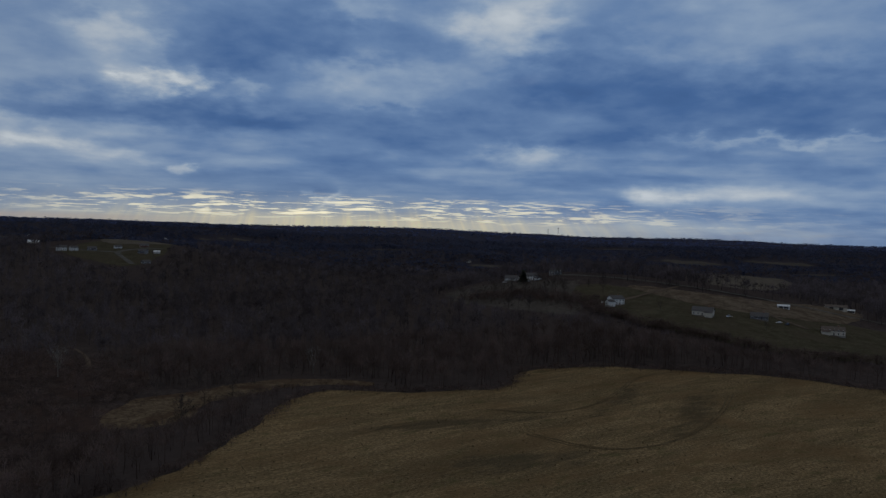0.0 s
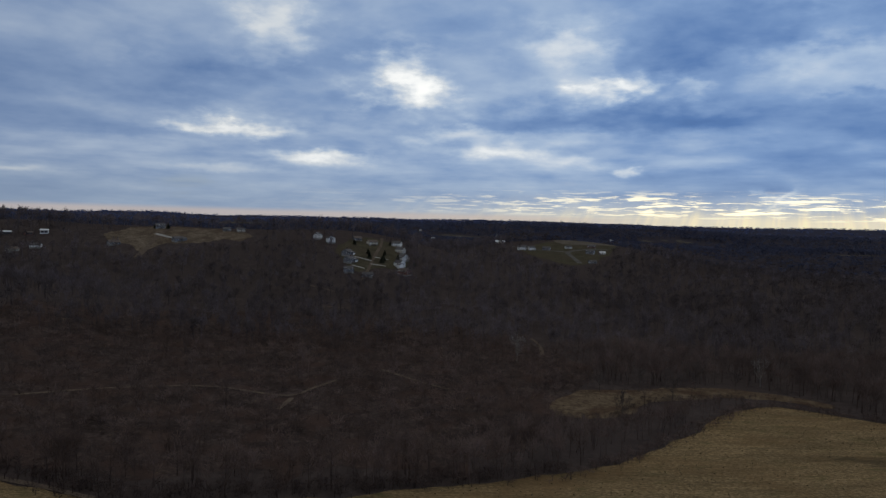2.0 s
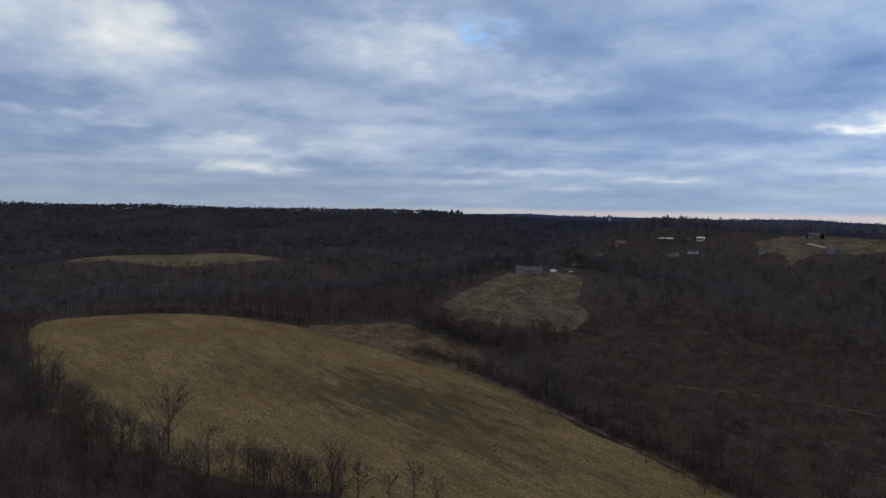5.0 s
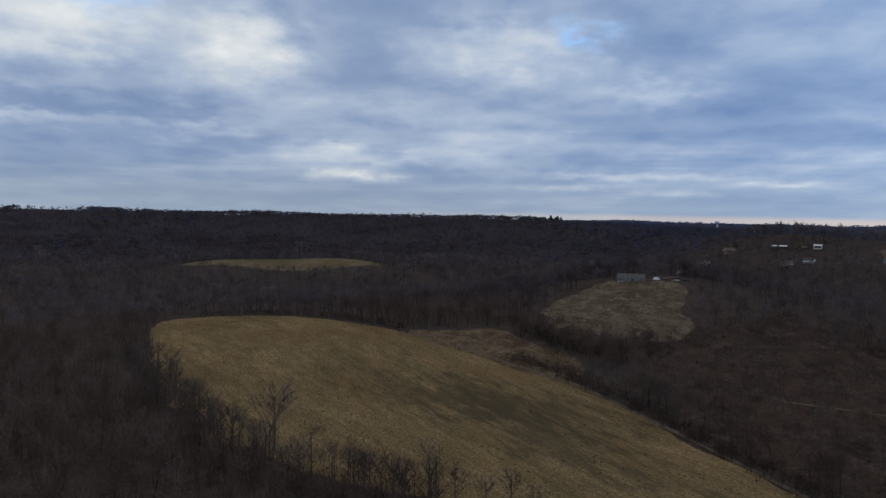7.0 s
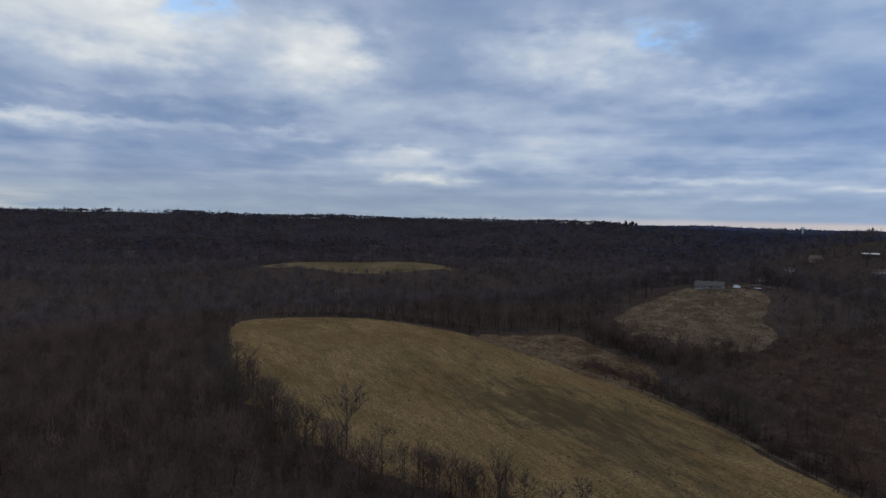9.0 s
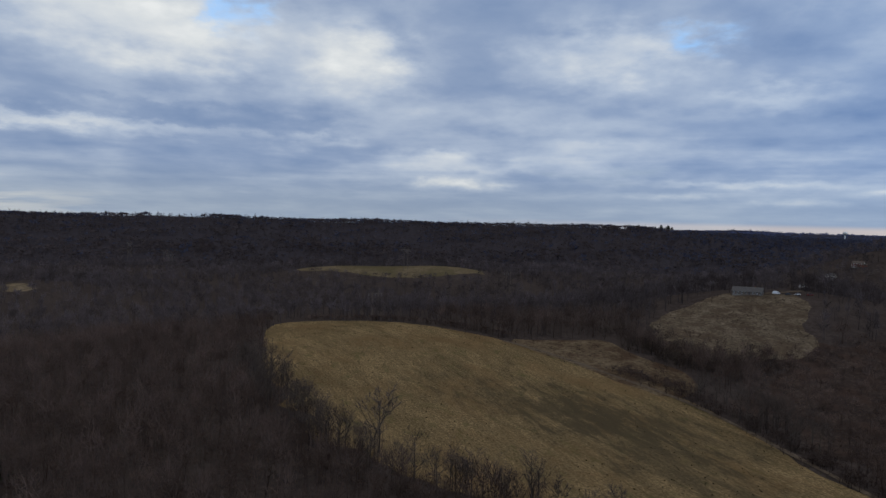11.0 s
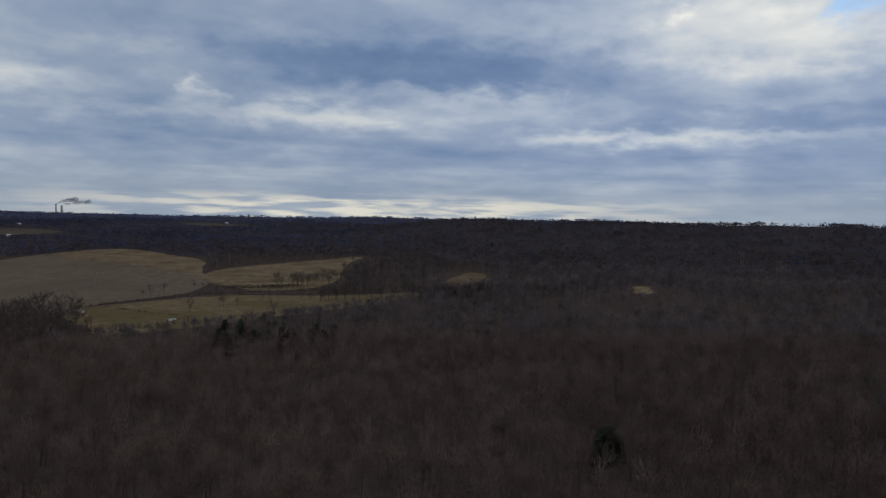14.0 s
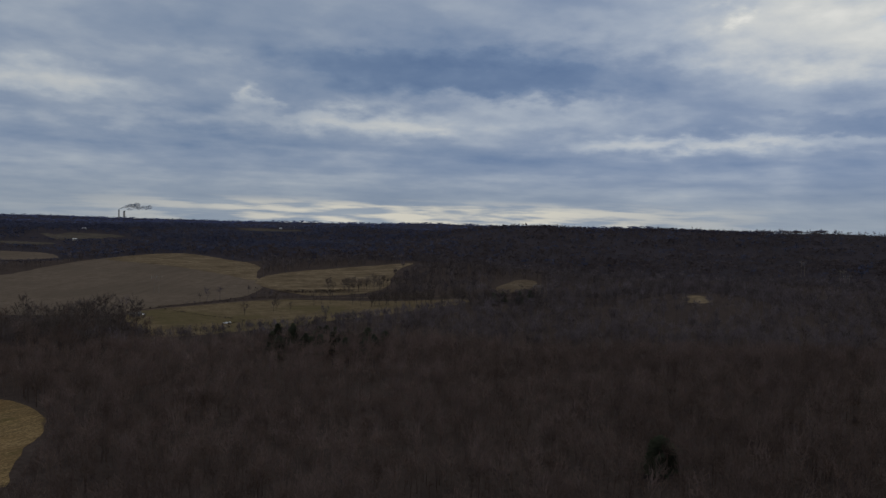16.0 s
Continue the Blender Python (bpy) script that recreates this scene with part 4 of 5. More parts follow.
bx, by = scatter(150, 470, 4.6, 0, 90)
keep = ~open_ground(bx, by, 0.8) & inside(bx, by, rounded(SCRUB))
bx, by = bx[keep], by[keep]
woods("brush", bx, by, rng.uniform(1.0, 3.6, len(bx)), T_BUSH, M["brush"], "low leafless brush and reddish brown dead weeds", "brush")
sx, sy = scatter(150, 470, 5.4, 0, 90)
keep = ~open_ground(sx, sy, 1.0) & inside(sx, sy, rounded(SCRUB))
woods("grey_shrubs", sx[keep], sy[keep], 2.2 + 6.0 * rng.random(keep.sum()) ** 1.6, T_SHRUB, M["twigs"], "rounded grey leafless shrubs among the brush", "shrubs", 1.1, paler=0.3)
keep = rng.random(len(bx)) < np.clip(0.14 + 0.26 * wobble(bx, by, 19.0, 1.0), 0.02, 1)
woods("dead_grass_clumps", bx[keep] + 1.5, by[keep] + 1.5, rng.uniform(0.5, 1.1, keep.sum()), T_BUSH, M["tuft"], "pale clumps of dead grass among the brush", "grass", 1.5)
x, y = scatter(420, 720, 8.8)
keep = ~open_ground(x, y, 3)
x, y = x[keep], y[keep]
h = allowed_height(x, y, rng.uniform(10, 18, len(x)), 300)
# hazed twig colour, its tint lifted further around bearing 50
woods("valley_woods", x, y, h, T_MID, M["twigs_mid_haze"], "bare grey-brown winter woods across the valley", paler=0.12)
x, y = scatter(720, 1050, 11.0)
keep = ~open_ground(x, y, 4)
x, y = x[keep], y[keep]
h = allowed_height(x, y, rng.uniform(11, 19, len(x)), 450)
# same haze in the twig colour as across the valley
woods("far_slope_woods", x, y, h, T_FAR, M["twigs_mid_haze"], "bare winter woods on the far slopes", paler=0.12)
x, y = scatter(1050, 2100, 15.0)
keep = ~open_ground(x, y, 5)
x, y = x[keep], y[keep]
h = allowed_height(x, y, rng.uniform(8, 13, len(x)) * (1 + wobble(x, y, 70.0, 0.25)), 300)
# browner woods on the near ridge; farther off and down the open valleys the twig colour carries blue haze, with no line
# between them
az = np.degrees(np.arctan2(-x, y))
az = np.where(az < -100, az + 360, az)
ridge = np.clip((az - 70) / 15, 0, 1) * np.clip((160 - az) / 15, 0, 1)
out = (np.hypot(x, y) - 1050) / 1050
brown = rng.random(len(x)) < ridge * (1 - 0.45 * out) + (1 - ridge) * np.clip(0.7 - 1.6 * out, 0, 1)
for pick, mt, nm in ((brown, "twigs_hill", "hill_woods"), (~brown, "twigs_far_haze", "remote_woods")):
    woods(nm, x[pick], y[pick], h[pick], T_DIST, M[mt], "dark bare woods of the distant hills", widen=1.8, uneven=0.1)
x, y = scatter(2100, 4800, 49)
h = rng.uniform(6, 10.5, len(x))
# the blue-grey here is haze held in the twig colour
woods("horizon_woods", x, y, h, T_EDGE, M["twigs_horizon_haze"], "dark woods along the horizon, tinted blue-grey for haze", widen=2.6, uneven=0.1)


def limb(bm, p, q, r0, r1, sides):
    """A tapered limb from p to q."""
    p, q = Vector(p), Vector(q)
    axis = (q - p).normalized()
    u = axis.orthogonal().normalized()
    v = axis.cross(u)
    rings = []
    for c, r in ((p, r0), (q, r1)):
        rings.append([bm.verts.new(c + (u * math.cos(k * 6.2832 / sides) + v * math.sin(k * 6.2832 / sides)) * r) for k in range(sides)])
    for k in range(sides):
        bm.faces.new((rings[0][k], rings[0][(k + 1) % sides], rings[1][(k + 1) % sides], rings[1][k]))


def bare_tree(seed, height=14.0, n_limbs=14, n_twigs=900, spread=0.32, mats=("bark", "twig_near"), twig_w=0.0017):
    """Meshes of a bare tree: bole with main limbs, and a crown of fine branches."""
    r = random.Random(seed)
    bm, cr = bmesh.new(), bmesh.new()
    pts = [Vector((0, 0, -0.3))]
    for k in range(5):
        pts.append(pts[-1] + Vector((r.gauss(0, 0.035), r.gauss(0, 0.035), 1)) * height * 0.17)
    rad = [height * 0.017 * (1 - 0.16 * k) for k in range(6)]
    for k in range(5):
        limb(bm, pts[k], pts[k + 1], rad[k], rad[k + 1], 6)
    ends = []
    for k in range(n_limbs):
        t = r.uniform(1.6, 4.6)
        i = int(t)
        s = pts[i].lerp(pts[min(i + 1, 5)], t - i)
        a = k * 2.4 + r.uniform(-0.5, 0.5)
        ln = height * spread * r.uniform(0.8, 1.15) * (2.2 - 0.32 * t)
        d1 = Vector((math.cos(a), math.sin(a), r.uniform(0.5, 1.5))).normalized()
        m = s + d1 * ln * 0.5
        d2 = (d1 + Vector((r.gauss(0, 0.2), r.gauss(0, 0.2), 0.5))).normalized()
        e = m + d2 * ln * 0.6
        w = rad[i] * 0.5
        limb(bm, s, m, w, w * 0.6, 4)
        limb(bm, m, e, w * 0.6, w * 0.2, 4)
        ends += [(s, m, w * 0.5), (m, e, w * 0.45), (m, e, w * 0.45)]
    ends.append((pts[4], pts[5] + Vector((0, 0, height * 0.1)), rad[5]))
    forks = []
    for k in range(n_limbs * 6):
        s0, e0, w = ends[r.randrange(len(ends))]
        s = s0.lerp(e0, r.uniform(0.2, 1))
        d = ((e0 - s0).normalized() + Vector((r.gauss(0, 0.6), r.gauss(0, 0.6), r.gauss(0.35, 0.35)))).normalized()
        e = s + d * height * r.uniform(0.10, 0.22)
        limb(cr, s, e, w * 0.42, w * 0.12, 3)
        forks.append((s, e))
    for k in range(n_twigs):
        s0, e0 = forks[r.randrange(len(forks))]
        s = s0.lerp(e0, r.uniform(0.15, 1))
        d = ((e0 - s0).normalized() + Vector((r.gauss(0, 0.65), r.gauss(0, 0.65), r.gauss(0.3, 0.4)))).normalized()
        e = s + d * height * r.uniform(0.05, 0.13)
        sd = d.cross(Vector((r.gauss(0, 1), r.gauss(0, 1), r.gauss(0, 1)))).normalized() * height * twig_w
        cr.faces.new((cr.verts.new(s - sd), cr.verts.new(s + sd), cr.verts.new(e)))
    out = []
    for nm, b, mt in (("trunk", bm, mats[0]), ("crown", cr, mats[1])):
        me = bpy.data.meshes.new(nm)
        b.to_mesh(me)
        b.free()
        me.materials.append(M[mt])
        out.append(me)
    return out


def tree_thing(name, meshes, label, group=""):
    ob = new(name)
    for nm, me in zip(("trunk", "crown"), meshes):
        new(nm, me).parent = ob
    return tagged(ob, label, "tree", group)


KINDS = [tree_thing("bare_tree", bare_tree(k, 14.0, 12 + k % 4, 480 + 40 * (k % 4), 0.26 + 0.025 * (k % 4)),
                    ("slender bare grey-brown tree in the winter woods", "bare brown tree with a rounded twiggy crown in the woods", "tall bare tree with upright limbs among the woods",
                     "bare tree with a broad open crown in the woods")[k % 4], "bare trees of the near woods") for k in range(8)]
for i, (tx, ty, th) in enumerate(near_xy):
    k = KINDS[i % 8] if i < 8 else copy_thing(KINDS[i % 8], Matrix())
    k.matrix_basis = pose(tx, ty, float(ground_z(tx, ty)), 0, 0, rng.uniform(0, 360)) @ Matrix.Scale(th / 14.0, 4)

# trees that stand out against the sky along the wooded ridges
x, y = scatter(1600, 1950, 34, 81, 146)
woods("ridge_top_trees", x, y, rng.uniform(10, 17, len(x)), T_MID[:5], M["twigs_hill"], "bare emergent trees along the ridge tops")

# tufts of uncut grass on the hay field
x, y = scatter(115, 480, 1.4, -36, 112)
dep = depth_in(x, y, rounded(HAY + [(-100, 0), (-60, -40), (-20, -60), (60, -60), (150, 0), (260, 60), (330, 180), (330, 300)]))
keep = (dep > 0.5) & (rng.random(len(x)) < np.clip(0.36 + 0.45 * wobble(x, y, 16.0, 1.0), 0.05, 1))
x, y = x[keep], y[keep]
blade = np.array([[(-0.5, -0.3, 0), (0.5, 0.3, 0), (0.05, 0.1, 1.0)], [(-0.3, 0.5, 0), (0.35, -0.5, 0), (-0.1, 0.0, 0.8)]])
woods("grass_tufts", x, y, rng.uniform(0.25, 0.75, len(x)), [blade, blade * [1.3, 0.8, 0.7]], M["tuft"], "tufts of dry grass left standing on the hay field", "grass", 1.5)


# ---- buildings ----
def box(bm, x0, x1, y0, y1, z0, z1):
    v = [bm.verts.new(p) for p in ((x0, y0, z0), (x1, y0, z0), (x1, y1, z0), (x0, y1, z0), (x0, y0, z1), (x1, y0, z1), (x1, y1, z1), (x0, y1, z1))]
    for f in ((3, 2, 1, 0), (4, 5, 6, 7), (0, 1, 5, 4), (1, 2, 6, 5), (2, 3, 7, 6), (3, 0, 4, 7)):
        bm.faces.new([v[i] for i in f])


def part(name, bm, mat, parent, label=""):
    me = bpy.data.meshes.new(name)
    bmesh.ops.recalc_face_normals(bm, faces=bm.faces)
    bm.to_mesh(me)
    bm.free()
    me.materials.append(M[mat])
    ob = new(name, me)
    ob.parent = parent
    return tagged(ob, label)


def box_part(name, dims, mat, parent, label=""):
    bm = bmesh.new()
    box(bm, *dims)
    return part(name, bm, mat, parent, label)


def gable_body(bm, x0, x1, y0, y1, z0, z1, rise):
    """Walls with the ridge along x."""
    m = (y0 + y1) / 2
    v = [bm.verts.new(p) for p in ((x0, y0, z0), (x1, y0, z0), (x1, y1, z0), (x0, y1, z0), (x0, y0, z1), (x1, y0, z1), (x1, y1, z1), (x0, y1, z1), (x0, m, z1 + rise), (x1, m, z1 + rise))]
    for f in ((0, 1, 5, 4), (2, 3, 7, 6), (1, 2, 6, 9, 5), (3, 0, 4, 8, 7), (3, 2, 1, 0), (4, 5, 9, 8), (6, 7, 8, 9)):
        bm.faces.new([v[i] for i in f])


def gable_roof(bm, x0, x1, y0, y1, z1, rise, over=0.45, thick=0.22):
    m = (y0 + y1) / 2
    slope = rise / (m - y0)
    for s in (-1, 1):
        ye = (y0 - over) if s < 0 else (y1 + over)
        ze = z1 - over * slope
        ridge = z1 + rise
        v = [bm.verts.new(p) for p in ((x0 - over, ye, ze + 0.03), (x1 + over, ye, ze + 0.03), (x1 + over, m, ridge + 0.03), (x0 - over, m, ridge + 0.03),
                                       (x0 - over, ye, ze + thick), (x1 + over, ye, ze + thick), (x1 + over, m, ridge + thick), (x0 - over, m, ridge + thick))]
        for f in ((3, 2, 1, 0), (4, 5, 6, 7), (0, 1, 5, 4), (1, 2, 6, 5), (3, 0, 4, 7), (2, 3, 7, 6)):
            bm.faces.new([v[i] for i in f])


def add_window(parent, x, y, z, w, h, axis, out):
    """A framed window on a wall that faces along axis ('x' or 'y'), out = +1 or -1."""
    fr, pn = bmesh.new(), bmesh.new()
    a, b = y, y + 0.08 * out
    c, d = y + 0.02 * out, y + 0.10 * out
    def bx(bm, u0, u1, v0, v1, n0, n1):
        n0, n1 = min(n0, n1), max(n0, n1)
        if axis == "y":
            box(bm, u0, u1, n0, n1, v0, v1)
        else:
            box(bm, n0, n1, u0, u1, v0, v1)
    t = 0.12
    for u0, u1, v0, v1 in ((x - w / 2 - t, x - w / 2, z - t, z + h + t), (x + w / 2, x + w / 2 + t, z - t, z + h + t), (x - w / 2, x + w / 2, z - t, z), (x - w / 2, x + w / 2, z + h, z + h + t),
                           (x - w / 2, x + w / 2, z + h / 2 - 0.04, z + h / 2 + 0.04)):
        bx(fr, u0, u1, v0, v1, a, d)
    bx(pn, x - w / 2, x + w / 2, z, z + h, a, b)
    win = part("window", fr, "trim", parent)
    part("pane", pn, "glass", win, "dark reflecting glass")


def house(x, y, turn, w, d, storeys, wall, roof, label, wing=None, garage=False, chimney=True, rise=None, group="", name="house", sink=0.6):
    """A gabled house, its long front towards the valley; turn: degrees from facing the valley."""
    ob = new(name)
    az = math.degrees(math.atan2(-x, y))
    z0 = float(ground_z(x, y))
    ob.matrix_basis = pose(x, y, z0, 0, 0, az + turn) @ Matrix.Scale(0.74, 4)
    hh = 2.5 * storeys + 0.2
    rise = rise or d * 0.32
    x0, x1, y0, y1 = -w / 2, w / 2, -d / 2, d / 2
    bm = bmesh.new()
    gable_body(bm, x0, x1, y0, y1, -1.6, hh, rise)
    part("wall", bm, wall, ob)
    box_part("foundation", (x0 - 0.06, x1 + 0.06, y0 - 0.06, y1 + 0.06, -1.8, 0.25), "concrete", ob)
    bm = bmesh.new()
    gable_roof(bm, x0, x1, y0, y1, hh, rise)
    rf = part("roof", bm, roof, ob)
    if chimney:
        box_part("chimney", (w * 0.22, w * 0.22 + 0.9, 0.3, 1.1, hh, hh + rise + 1.0), "brick", rf, "red brick chimney")
    n = max(2, int(w / 3.0))
    for s in range(int(storeys + 0.5)):
        for k in range(n):
            u = x0 + w * (k + 0.5) / n
            if s == 0 and k == n // 2:
                box_part("door", (u - 0.5, u + 0.5, y0 - 0.07, y0 + 0.02, 0.2, 2.25), "dark", ob, "dark front door")
                continue
            add_window(ob, u, y0, 0.9 + 2.5 * s, 1.0, 1.35, "y", -1)
            add_window(ob, u, y1, 0.9 + 2.5 * s, 1.0, 1.35, "y", 1)
        for e, out in ((x0, -1), (x1, 1)):
            for k in range(2):
                add_window(ob, y0 + d * (k + 0.5) / 2, e, 0.9 + 2.5 * s, 0.95, 1.35, "x", out)
    box_part("porch", (-w * 0.2, w * 0.2, y0 - 1.8, y0, -0.9, 0.25), "wood", ob, "wooden porch deck")
    if wing:
        wx, ww, wd = wing
        bm = bmesh.new()
        gable_body(bm, wx - ww / 2, wx + ww / 2, y0 - wd * 0.3, y0 - wd * 0.3 + wd, -1.6, 3.0, wd * 0.3)
        wg = part("wing", bm, wall, ob)
        bm = bmesh.new()
        gable_roof(bm, wx - ww / 2, wx + ww / 2, y0 - wd * 0.3, y0 - wd * 0.3 + wd, 3.0, wd * 0.3)
        part("wing_roof", bm, roof, wg)
        if garage:
            gy0 = y0 - wd * 0.3
            for k in (-1, 1):
                box_part("garage_door", (wx + k * ww * 0.24 - 1.25, wx + k * ww * 0.24 + 1.25, gy0 - 0.08, gy0 + 0.02, 0.0, 2.2), "trim", wg, "white garage door")
    return tagged(ob, label, "house", group)


def barn(x, y, turn, w, d, h, wall, roof, label, name="barn", category="barn"):
    ob = new(name)
    ob.matrix_basis = pose(x, y, float(ground_z(x, y)), 0, 0, math.degrees(math.atan2(-x, y)) + turn)
    bm = bmesh.new()
    gable_body(bm, -w / 2, w / 2, -d / 2, d / 2, -1.2, h, d * 0.22)
    part("wall", bm, wall, ob)
    bm = bmesh.new()
    gable_roof(bm, -w / 2, w / 2, -d / 2, d / 2, h, d * 0.22, 0.4)
    part("roof", bm, roof, ob)
    for k in (-1, 1):
        box_part("barn_door", (k * w * 0.22 - 1.4, k * w * 0.22 + 1.4, -d / 2 - 0.09, -d / 2 + 0.02, 0, min(h - 0.3, 3.2)), "dark", ob, "dark sliding door")
    return tagged(ob, label, category)


def vehicle(x, y, turn, mat, label, name="car", l=4.5, w=1.8, h=1.45, van=False):
    ob = new(name)
    ob.matrix_basis = pose(x, y, float(ground_z(x, y)) + 0.15, 0, 0, math.degrees(math.atan2(-x, y)) + turn) @ Matrix.Scale(0.8, 4)
    bm = bmesh.new()
    box(bm, -l / 2, l / 2, -w / 2, w / 2, 0.28, 0.82 if not van else h * 0.55)
    top = bmesh.new()
    k0, k1 = (-l * 0.46, l * 0.32) if van else (-l * 0.30, l * 0.24)
    zb = 0.82 if not van else h * 0.55
    v = [top.verts.new(p) for p in ((k0, -w / 2, zb), (k1 + 0.5, -w / 2, zb), (k1 + 0.5, w / 2, zb), (k0, w / 2, zb), (k0 + 0.35, -w * 0.42, h), (k1, -w * 0.42, h), (k1, w * 0.42, h), (k0 + 0.35, w * 0.42, h))]
    for f in ((3, 2, 1, 0), (4, 5, 6, 7), (0, 1, 5, 4), (1, 2, 6, 5), (2, 3, 7, 6), (3, 0, 4, 7)):
        top.faces.new([v[i] for i in f])
    bmesh.ops.bevel(bm, geom=bm.edges[:], offset=0.1, segments=2, affect="EDGES")
    part("body", bm, mat, ob)
    cab = part("cabin", top, mat if van else "glass", ob, "cabin with dark windows")
    box_part("cabin_roof", (k0 + 0.33, k1 + 0.02, -w * 0.43, w * 0.43, h - 0.05, h + 0.03), mat, cab)
    if van:
        box_part("side_window", (k1 - 0.9, k1 + 0.1, -w / 2 - 0.01, w / 2 + 0.01, h * 0.62, h * 0.88), "glass", cab, "dark side windows")
    for sx in (-1, 1):
        for sy in (-1, 1):
            wb = bmesh.new()
            bmesh.ops.create_cone(wb, cap_ends=True, segments=14, radius1=0.33, radius2=0.33, depth=0.22, matrix=pose(sx * l * 0.31, sy * (w / 2 - 0.08), 0.18, 90))
            wheel = part("wheel", wb, "rubber", ob, "black tyre")
    return tagged(ob, label, "vehicle")


road("village_street", [(-408, 478), (-424, 505), (-437, 528), (-452, 556), (-470, 580)], 3.0, M["dirt"], 0.32, "pale worn street climbing between the houses")
road("village_drive", [(-425, 500), (-438, 497)], 1.6, M["concrete"], 0.38, "short pale concrete driveway", "driveway")
road("village_drive", [(-432, 518), (-449, 513)], 1.6, M["concrete"], 0.38, "short pale concrete driveway", "driveway")
road("village_drive", [(-428, 512), (-416, 520)], 1.6, M["concrete"], 0.38, "short pale concrete driveway", "driveway")
road("village_drive", [(-436, 527), (-425, 534)], 1.6, M["concrete"], 0.38, "short pale concrete driveway", "driveway")
road("hill_road", [(95, 600), (130, 578), (190, 540), (250, 522), (330, 515), (420, 540)], 5, M["asphalt"], 0.4, "worn country road along the hilltop")
road("house_drive", [(122, 494), (140, 505), (178, 540)], 3.4, M["dirt"], 0.42, "pale gravel drive to the white house", "driveway")
road("low_house_drive", [(228, 446), (214, 470), (216, 520)], 3.4, M["dirt"], 0.42, "pale gravel drive looping to a house", "driveway")
road("ridge_road", [(-598, 384), (-612, 405), (-640, 440), (-655, 470)], 5, M["dirt"], 0.36, "pale dirt lane climbing the ridge field", "lane")
road("ridge_drive", [(-640, 432), (-618, 434), (-606, 440)], 3.5, M["concrete"], 0.42, "pale driveway to a house", "driveway")
road("hamlet_road", [(-345, 800), (-368, 826), (-385, 845), (-375, 870), (-350, 900)], 6, M["asphalt"], 0.4, "pale road through the far houses")
road("hamlet_road", [(-385, 845), (-420, 835), (-470, 850)], 5, M["asphalt"], 0.44, "pale side road to far houses")
road("farm_lane", [(-505, 160), (-492, 150), (-484, 132), (-478, 118)], 4, M["dirt"], 0.36, "pale gravel farm lane", "lane")
road("valley_road", [(-60, -588), (-110, -622), (-215, -668), (-300, -640), (-400, -610)], 4, M["dirt"], 0.45, "pale farm track between the pasture and the tilled field", "track")

house(118, 487, 35, 13, 9, 2, "white", "shingle", "white two-storey house with a walk-out basement on the hill", (-8, 7, 6), True)
house(167, 458, -8, 17, 10, 1.4, "cream", "shingle", "wide pale house with a dark shingle roof on a lawn", (5, 6, 6))
house(241, 441, 10, 17, 9, 1.5, "cream", "shingle_brown", "low pale house with a brown roof beside a looping drive", (-6, 6, 6))
house(203, 458, 0, 14, 9, 1, "grey", "shingle", "grey single-storey house with a dark roof", None)
house(73, 591, 20, 12, 9, 2, "white", "shingle", "white house beside a dark evergreen on the hill", (7, 7, 6))
house(59, 605, -15, 15, 9, 1, "white", "shingle", "low white house with outbuildings on the hill")
house(95, 605, 10, 13, 9, 1.5, "grey", "shingle", "grey house behind yard trees on the hill")
barn(239, 502, 5, 7.5, 3.5, 1.7, "white", "tin", "small white metal shed in the crop field", "shed", "shed")
barn(302, 550, 5, 15, 6, 2.2, "cream", "shingle_brown", "long tan barn at the edge of the crop field")
barn(313, 550, 5, 6, 3, 1.6, "white", "tin", "white trailer shed beside the barn", "shed", "shed")
for vx, vy, vt, vm, vl in ((213, 452, 20, "car_white", "white car parked by a grey house"), (217, 450, 60, "car_dark", "dark car parked by a grey house"), (110, 492, 80, "car_white", "white car beside the white house"),
                           (183, 456, 30, "car_white", "white car beside the wide house"), (70, 584, 0, "car_white", "white car parked on the hilltop"), (52, 600, 10, "car_white", "pale car parked on the hilltop")):
    vehicle(vx, vy, vt, vm, vl)
house(-484, 121, -4, 24, 11, 1, "wood", "shingle", "long grey ranch house above the dry meadow", None)
vehicle(-482, 137.5, 0, "car_white", "white van parked beside the ranch house", "van", 5.6, 2.1, 2.4, True)
for k, (vx, vy) in enumerate(((-480, 144), (-481, 150), (-483, 158))):
    vehicle(vx, vy, 15 * k, ("car_dark", "car_white", "car_red")[k], ("dark car parked on the farm lane", "white car parked on the farm lane", "red car parked on the farm lane")[k])
